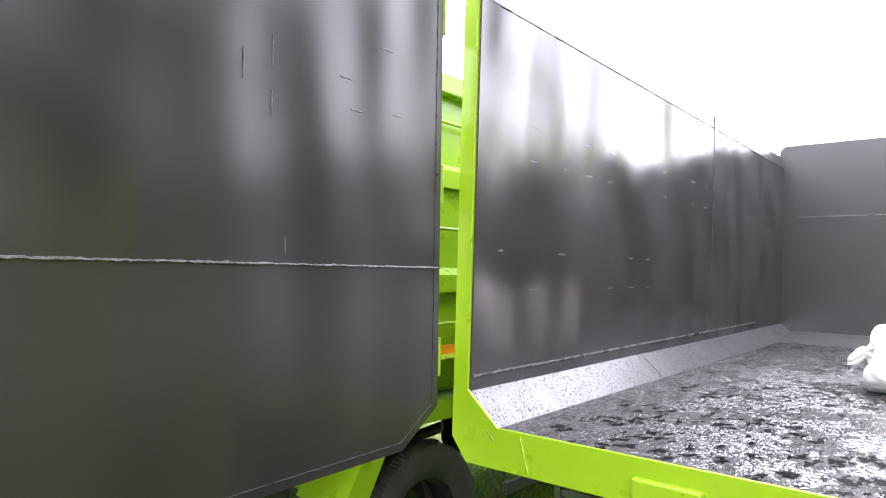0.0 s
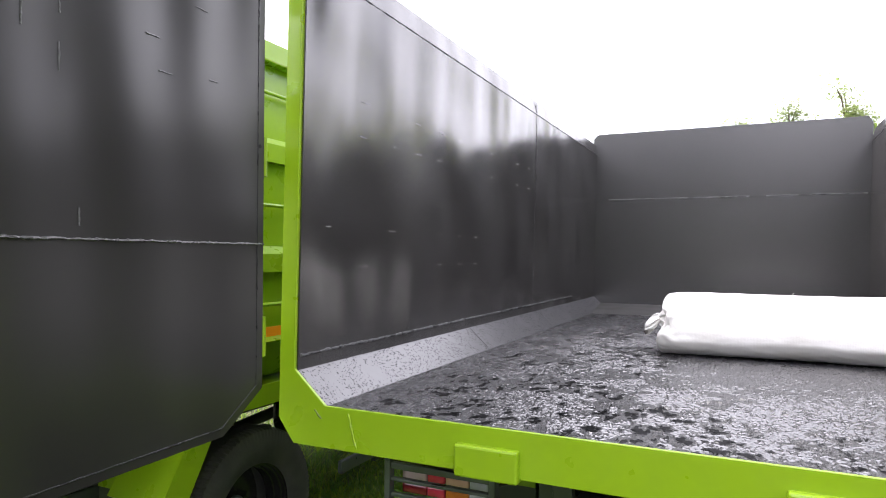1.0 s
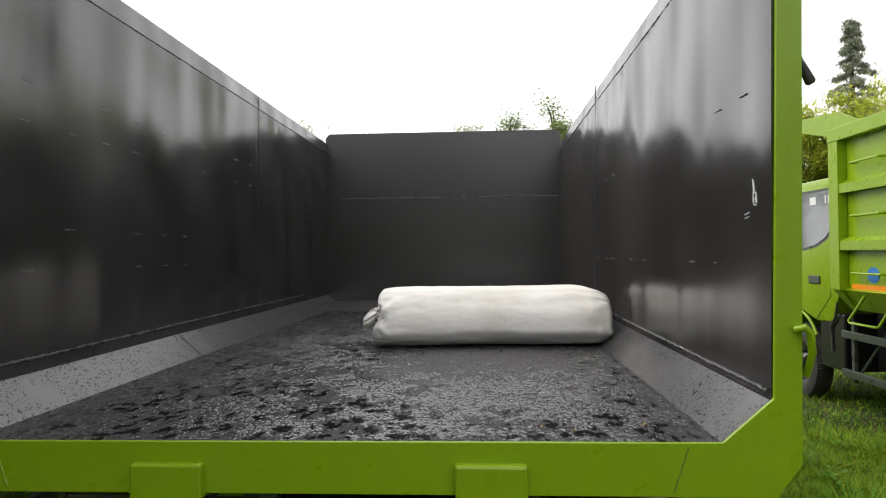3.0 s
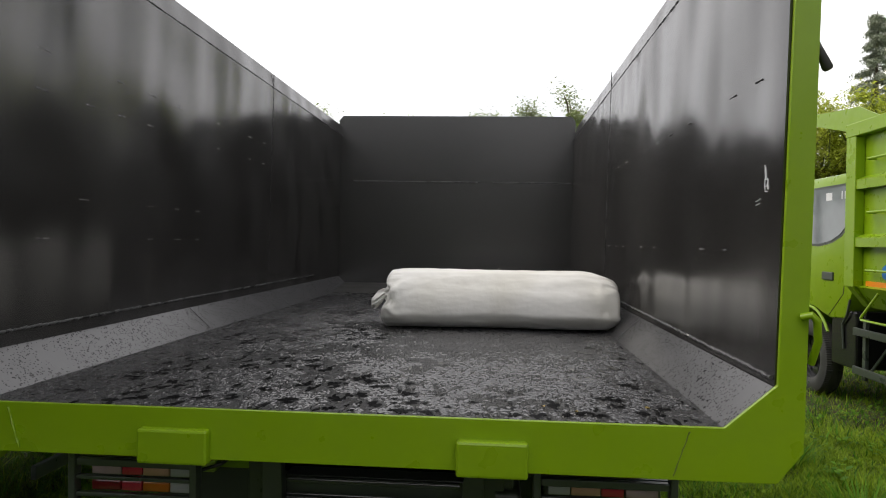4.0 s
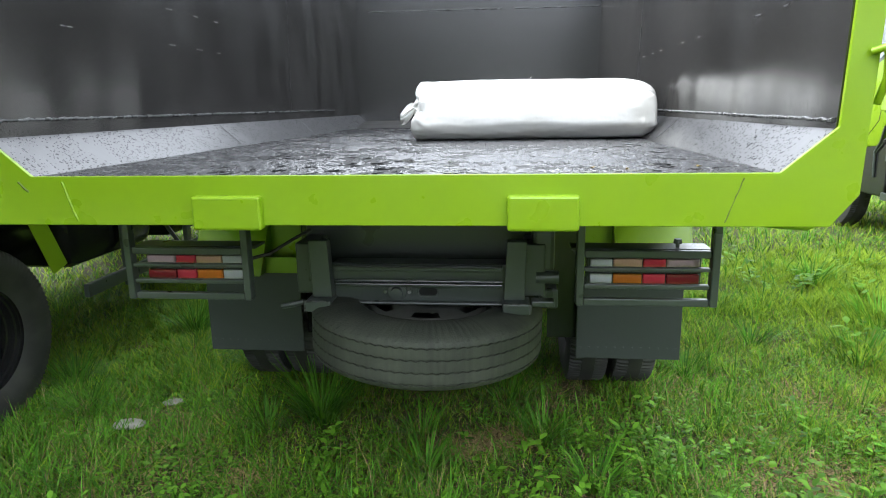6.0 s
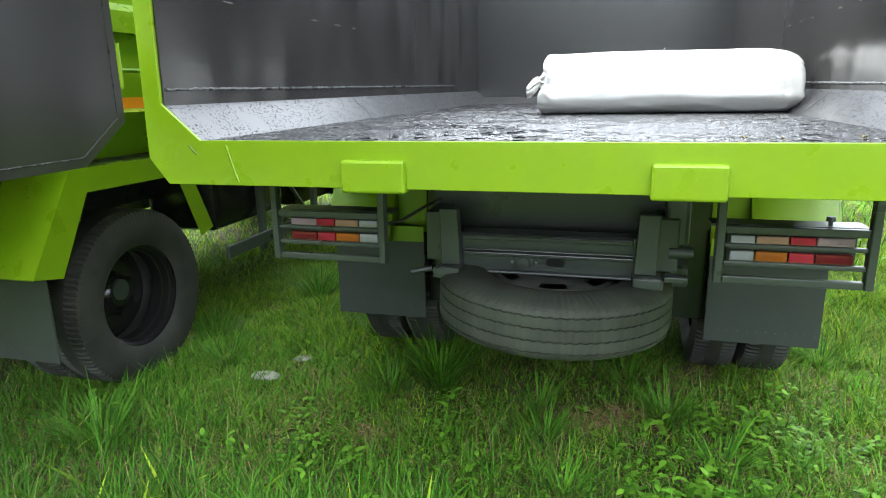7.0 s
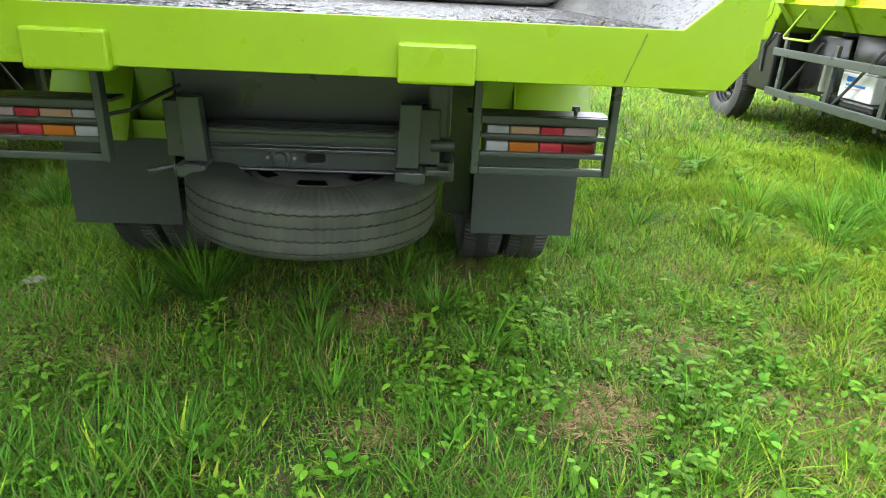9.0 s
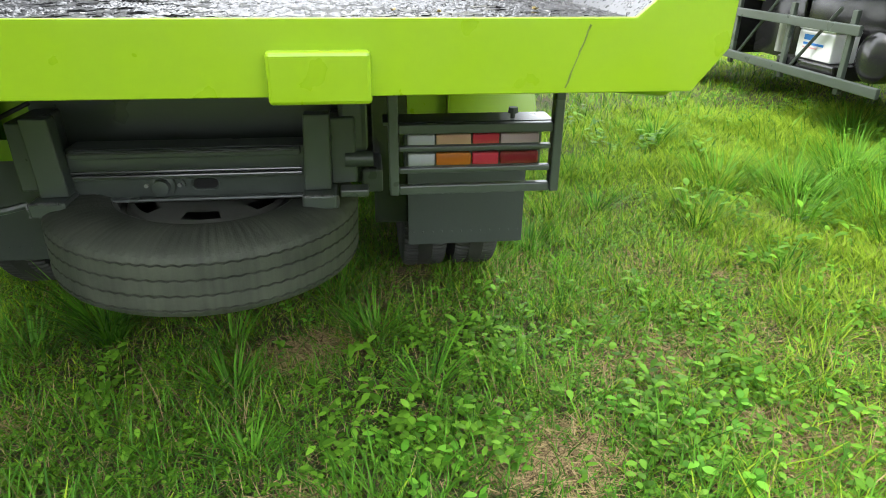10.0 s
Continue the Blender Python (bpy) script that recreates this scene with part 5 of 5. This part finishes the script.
for cx, cy, half, count in ((0.58, 0.12, 0.28, 90), (1.4, 0.35, 0.22, 60), (1.1, -0.1, 0.2, 30), (1.95, 0.25, 0.3, 70), (0.1, -0.05, 0.25, 14), (-0.6, 0.1, 0.5, 22), (-1.2, 0.2, 0.4, 18), (0.9, 0.75, 0.2, 20), (1.6, 0.8, 0.3, 40), (-0.1, 0.5, 0.3, 20), (0.75, 0.7, 0.2, 30)):
    weeds("weeds", count, cx - half, cx + half, cy - half, cy + half, 0.03, 0.15)


def broad_weed(x, y, leaf, count, seed):
    """A young plant with a few large pointed leaves in whorls on a short stem."""
    r = np.random.RandomState(seed)
    a = np.arange(count) * 2.2 + r.rand(count) * 0.9
    d = np.stack([np.cos(a), np.sin(a), 0 * a], 1)
    side = np.stack([-np.sin(a), np.cos(a), 0.25 * (r.rand(count) - 0.5)], 1)
    h = leaf * (0.5 + 1.5 * np.arange(count) / count)
    base = np.stack([x + 0 * h, y + 0 * h, ground_height(x, y) + h], 1) + d * (leaf * 0.15)
    up = d + np.array([0, 0, 1.0]) * (0.25 + 0.5 * r.rand(count))[:, None]
    bend = np.array([0, 0, -1.0]) * (0.2 + 0.35 * r.rand(count))[:, None]
    size = leaf * (0.65 + 0.5 * r.rand(count))
    root = tagged(new("weed"), "low weed with large bright green leaves", "weed", "broad-leaved weeds")
    shape = ((0.0, 0.1), (0.12, 0.62), (0.3, 0.98), (0.5, 1.0), (0.72, 0.7), (0.9, 0.28), (1.0, 0.0))
    leaves = new("leaves", leaf_mesh("leaves", base, up, side, bend, size, size * 0.58, BIG_LEAF, shape))
    leaves.parent = root
    top = (x, y, ground_height(x, y) + float(h[-1]))
    part("stem", tube(B(), [(x, y, ground_height(x, y) - 0.01), (x + 0.003, y, top[2] * 0.5), top], [0.0018, 0.0015, 0.001], 5), BIG_LEAF, root)


BIG_LEAF = leafy("large_weed_leaves", (0.06, 0.2, 0.014), (0.17, 0.42, 0.035), 0.42)
for i, (x, y, leaf, count) in enumerate((
        (0.17, -0.09, 0.05, 5), (-0.25, 0.03, 0.042, 4), (0.39, -0.05, 0.042, 6), (0.45, 0.3, 0.034, 8), (0.52, 0.22, 0.036, 8), (0.6, 0.34, 0.038, 9),
        (0.66, 0.2, 0.04, 8), (0.72, 0.42, 0.036, 8), (0.56, 0.1, 0.04, 9), (0.48, 0.02, 0.038, 7), (0.7, 0.05, 0.036, 8), (0.8, 0.34, 0.034, 7),
        (1.18, 0.38, 0.042, 8), (1.24, 0.28, 0.036, 7), (1.38, 0.3, 0.04, 9), (1.47, 0.24, 0.042, 9), (1.56, 0.36, 0.036, 7), (1.3, 0.1, 0.042, 8),
        (1.42, 0.04, 0.045, 8), (1.2, -0.02, 0.036, 6), (1.68, 0.48, 0.036, 7), (1.9, 0.4, 0.04, 8), (2.05, 0.55, 0.04, 8), (0.12, 1.1, 0.03, 8),
        (0.2, 1.02, 0.028, 7), (0.9, 0.6, 0.032, 7), (-0.9, 0.25, 0.03, 6), (-0.6, -0.05, 0.03, 5), (1.1, 0.75, 0.03, 7), (1.75, 0.85, 0.036, 8))):
    broad_weed(x, y, leaf, count, 300 + i)
weeds("weeds", 500, 2.0, 9.0, 1.0, 8.0, 0.05, 0.5)


def tuft(x, y, tall, count, spread, label, material):
    n = count
    d, side = fan(n)
    r = spread * np.sqrt(rng.rand(n))
    base = np.stack([x + d[:, 0] * r, y + d[:, 1] * r, np.full(n, ground_height(x, y) - 0.005)], 1)
    up = np.array([0, 0, 1.0]) + d * (0.1 + 0.55 * rng.rand(n))[:, None]
    bend = d * (0.2 + 0.5 * rng.rand(n))[:, None] - np.array([0, 0, 1]) * (0.45 * rng.rand(n))[:, None]
    me = leaf_mesh("grass_tuft", base, up, side, bend, tall * (0.45 + 0.6 * rng.rand(n)), 0.004 + 0.003 * rng.rand(n), material, ((0.0, 0.8), (0.3, 1.0), (0.65, 0.75), (1.0, 0.0)))
    return tagged(new("grass_tuft", me), label, "grass", "tall grass tufts")


TUFTS = [(-0.52, 1.02, 0.32, 220, 0.08), (-0.73, 0.9, 0.2, 90, 0.07), (0.0, 0.62, 0.2, 90, 0.06), (0.46, 0.88, 0.2, 100, 0.07), (-1.65, 2.1, 0.3, 170, 0.1), (-1.66, 0.2, 0.26, 120, 0.08), (-1.0, 1.55, 0.28, 130, 0.09), (0.62, 0.55, 0.2, 70, 0.06), (0.1, 0.3, 0.16, 60, 0.05),
         (-0.75, -0.1, 0.2, 90, 0.08), (-0.3, 0.05, 0.17, 60, 0.06), (0.3, 1.2, 0.2, 70, 0.07), (3.3, 1.9, 0.36, 260, 0.25), (3.75, 2.1, 0.36, 260, 0.25), (3.0, 2.3, 0.3, 220, 0.25), (3.45, 2.45, 0.32, 220, 0.25), (3.1, 1.55, 0.28, 200, 0.22), (3.9, 1.7, 0.32, 220, 0.25), (2.6, 2.45, 0.26, 160, 0.22), (4.4, 2.5, 0.32, 220, 0.25), (2.2, 1.9, 0.2, 120, 0.18), (2.75, 1.85, 0.26, 120, 0.15), (3.6, 2.6, 0.34, 200, 0.2), (4.2, 3.4, 0.34, 200, 0.2), (3.0, 2.2, 0.25, 120, 0.12),
         (2.6, 3.4, 0.26, 120, 0.12), (1.7, 2.1, 0.2, 70, 0.08), (2.3, 1.3, 0.18, 70, 0.08), (-1.9, 1.3, 0.22, 100, 0.1), (-1.6, 0.95, 0.2, 80, 0.08), (1.2, 1.6, 0.2, 80, 0.08), (-0.05, 0.9, 0.16, 60, 0.06)]
for x, y, tall, count, spread in TUFTS:
    if x > 2.5:
        tuft(x, y, tall, count, spread, "tall bright green grass tuft in the open", BRIGHT)
    else:
        tuft(x, y, tall, count, spread, "dense tuft of tall dark green grass", LUSH)


def pebble(x, y, size):
    bm = B()
    bmesh.ops.create_icosphere(bm, subdivisions=2, radius=1)
    for v in bm.verts:
        v.co = v.co * (1 + 0.35 * noise.noise(v.co * 1.3 + Vector((x * 9, y * 9, 0))))
        v.co.x, v.co.y, v.co.z = v.co.x * size, v.co.y * size * 0.6, v.co.z * size * 0.22
    ob = part("stone", bm, STONE, smooth=50)
    ob.location = (x, y, ground_height(x, y) + size * 0.35)
    return tagged(ob, "flat pale grey stone in the grass", "stone", "stones in the grass")


STONE = plain("pale_stone", (0.4, 0.38, 0.34), 0.9, grain=60, wear=0.5, relief=0.5)
pebble(-1.32, 0.836, 0.075)
pebble(-1.25, 1.08, 0.05)


# ---- trees behind ----
def crown(name, centres, radii, per, size, material, parent, seed, flat=1.0, droop=0.0):
    """Leaves scattered in many small clumps."""
    r = np.random.RandomState(seed)
    c = np.repeat(np.array(centres), per, 0)
    n = len(c)
    off = r.normal(0, 0.5, (n, 3)) * np.repeat(np.array(radii), per)[:, None] * np.array([1, 1, flat])
    a = r.rand(n) * 2 * np.pi
    d = np.stack([np.cos(a), np.sin(a), 0 * a], 1)
    side = np.stack([-np.sin(a), np.cos(a), 0.4 * (r.rand(n) - 0.5)], 1)
    up = d + np.array([0, 0, 1.0]) * (r.rand(n) - 0.3 - droop)[:, None]
    me = leaf_mesh(name, c + off, up, side, np.array([[0, 0, -0.3]]) + 0 * up, size * (0.5 + r.rand(n)), size * 0.45 * (0.6 + 0.8 * r.rand(n)), material)
    ob = new(name, me)
    ob.parent = parent
    return ob


# Leaf colour lightened to carry the haze over the far trees.
CROWN = leafy("tree_leaves", (0.2, 0.26, 0.1), (0.42, 0.5, 0.2), 0.5)
BAMBOO = leafy("bamboo_leaves", (0.26, 0.32, 0.04), (0.58, 0.64, 0.1), 0.5, 0.5)
# Needle colour greyed and lightened to carry distance haze.
NEEDLES = leafy("conifer_needles", (0.2, 0.23, 0.18), (0.4, 0.44, 0.33), 0.6)


def broadleaf(x, y, tall, seed, spread=0.22):
    r = random.Random(seed)
    root = tagged(new("tree"), "leafy green tree far behind the trucks", "tree", "trees behind")
    bm = tube(B(), [(0, 0, -0.1), (0.1, 0, tall * 0.4), (0.0, 0.1, tall * 0.85)], [tall * 0.022, tall * 0.016, tall * 0.006], 10)
    cs, rs = [], []
    for k in range(26):
        a, h = r.uniform(0, 6.28), r.uniform(0.45, 0.98)
        reach = tall * spread * (1.25 - abs(h - 0.7)) * r.uniform(0.3, 1)
        p = Vector((reach * math.cos(a), reach * math.sin(a), tall * h))
        cs.append(p), rs.append(tall * r.uniform(0.05, 0.09))
        tube(bm, [(0.05, 0.03, tall * h * 0.75), p * 0.6 + Vector((0, 0, tall * h * 0.36)), p], [tall * 0.007, tall * 0.004, tall * 0.002], 5)
    part("trunk", bm, BARK, root, smooth=50)
    crown("crown", cs, rs, 260, 0.2, CROWN, root, seed)
    root.location = (x, y, 0)


def conifer(x, y, tall, seed):
    r = random.Random(seed)
    root = tagged(new("tree"), "dark narrow conifer behind the bamboo", "tree", "trees behind")
    bm = tube(B(), [(0, 0, -0.1), (0, 0, tall * 0.5), (0, 0, tall)], [tall * 0.02, tall * 0.013, 0.02], 10)
    cs, rs = [], []
    for k in range(70):
        h = 0.22 + 0.77 * k / 70
        reach = tall * 0.24 * (1.03 - h) ** 0.9 * r.uniform(0.6, 1.15)
        a = k * 2.4
        for s in (0.35, 0.7, 1.0):
            cs.append((reach * s * math.cos(a), reach * s * math.sin(a), tall * h - reach * s * 0.35))
            rs.append(tall * 0.018)
        tube(bm, [(0, 0, tall * h), cs[-1]], [0.05, 0.015], 5)
    part("trunk", bm, BARK, root, smooth=50)
    crown("crown", cs, rs, 170, 0.13, NEEDLES, root, seed, 0.7, 0.6)
    root.location = (x, y, 0)


def bamboo(x, y, tall, seed, per, size, material=None):
    r = random.Random(seed)
    root = tagged(new("bamboo_clump"), "tall feathery yellow-green bamboo clump", "bamboo", "bamboo behind")
    cs, rs = [], []
    for k in range(26):
        a, lean = r.uniform(0, 6.28), r.uniform(0.1, 0.42)
        t = tall * r.uniform(0.65, 1.05)
        b = Vector((r.uniform(-1, 1), r.uniform(-1, 1), -0.1))
        pts = [b + Vector((math.cos(a), math.sin(a), 0)) * lean * t * s ** 2.2 + Vector((0, 0, t * (s - 0.18 * s ** 4))) for s in (0, 0.25, 0.5, 0.75, 0.9, 1.0)]
        part("stem", tube(B(), pts, [0.05, 0.05, 0.045, 0.03, 0.02, 0.01], 6), STEMS, root, smooth=50)
        for s in (0.25, 0.4, 0.52, 0.64, 0.75, 0.85, 0.93, 1.0):
            i = min(4, int(s * 5))
            cs.append(pts[i].lerp(pts[i + 1], s * 5 - i) if s < 1 else pts[-1])
            rs.append(tall * r.uniform(0.04, 0.075))
    crown("leaves", cs, rs, per, size, material or BAMBOO, root, seed, 0.9, 0.4)
    root.location = (x, y, 0)
    return root


STEMS = plain("bamboo_stem", (0.2, 0.24, 0.06), 0.5, grain=10)
conifer(22.5, 38.0, 15.5, 1)
for i, (x, y, tall) in enumerate(((12.6, 28.0, 8.2), (14.6, 27.0, 8.6), (16.6, 27.6, 9.4), (18.6, 26.6, 10.0), (20.6, 26.0, 10.6), (23.0, 25.0, 11.2), (26.0, 36.0, 13.0))):
    bamboo(x, y, tall, 20 + i, 105, 0.17)
# Unseen thicket: leaf colour set dark to darken the wall reflections.
SHADY = leafy("shady_tree_leaves", (0.025, 0.035, 0.012), (0.07, 0.09, 0.03), 0.6, 0.2)
SIDE = tagged(bamboo(15.0, -6.4, 11.5, 33, 24, 0.44, SHADY), "unseen tall dark green thicket round the field")
for i in range(16):
    x, y = 15.0 + 2.2 * (i % 2), -5.0 + 1.1 * i
    copy_thing(SIDE, pose(x, y, 0, 0, 0, 77 * i) @ Matrix.Scale(0.9 + 0.12 * (i * 5 % 4), 4))
for i, (x, y, tall) in enumerate(((-0.2, 40.0, 10.1), (2.3, 40.0, 10.4), (5.0, 39.0, 11.2))):
    broadleaf(x, y, tall, 40 + i, 0.085)
for i, (x, y, tall) in enumerate(((-6.4, 40.0, 9.2), (-9.4, 39.0, 8.6), (-12.0, 38.5, 9.8), (-14.8, 37.0, 8.6), (-17.4, 36.0, 9.6), (-20.5, 34.0, 9.4), (-24.5, 33.0, 10.4))):
    broadleaf(x, y, tall, 50 + i, 0.2)
# Unseen row behind the camera, sized to dim the rear faces and front wall.
for i in range(20):
    x, y = -27.0 + 2.8 * i, -19.0 - 2.6 * (i % 3)
    copy_thing(SIDE, pose(x, y, 0, 0, 0, 53 * i) @ Matrix.Scale(0.62 + 0.08 * (i * 7 % 5), 4))
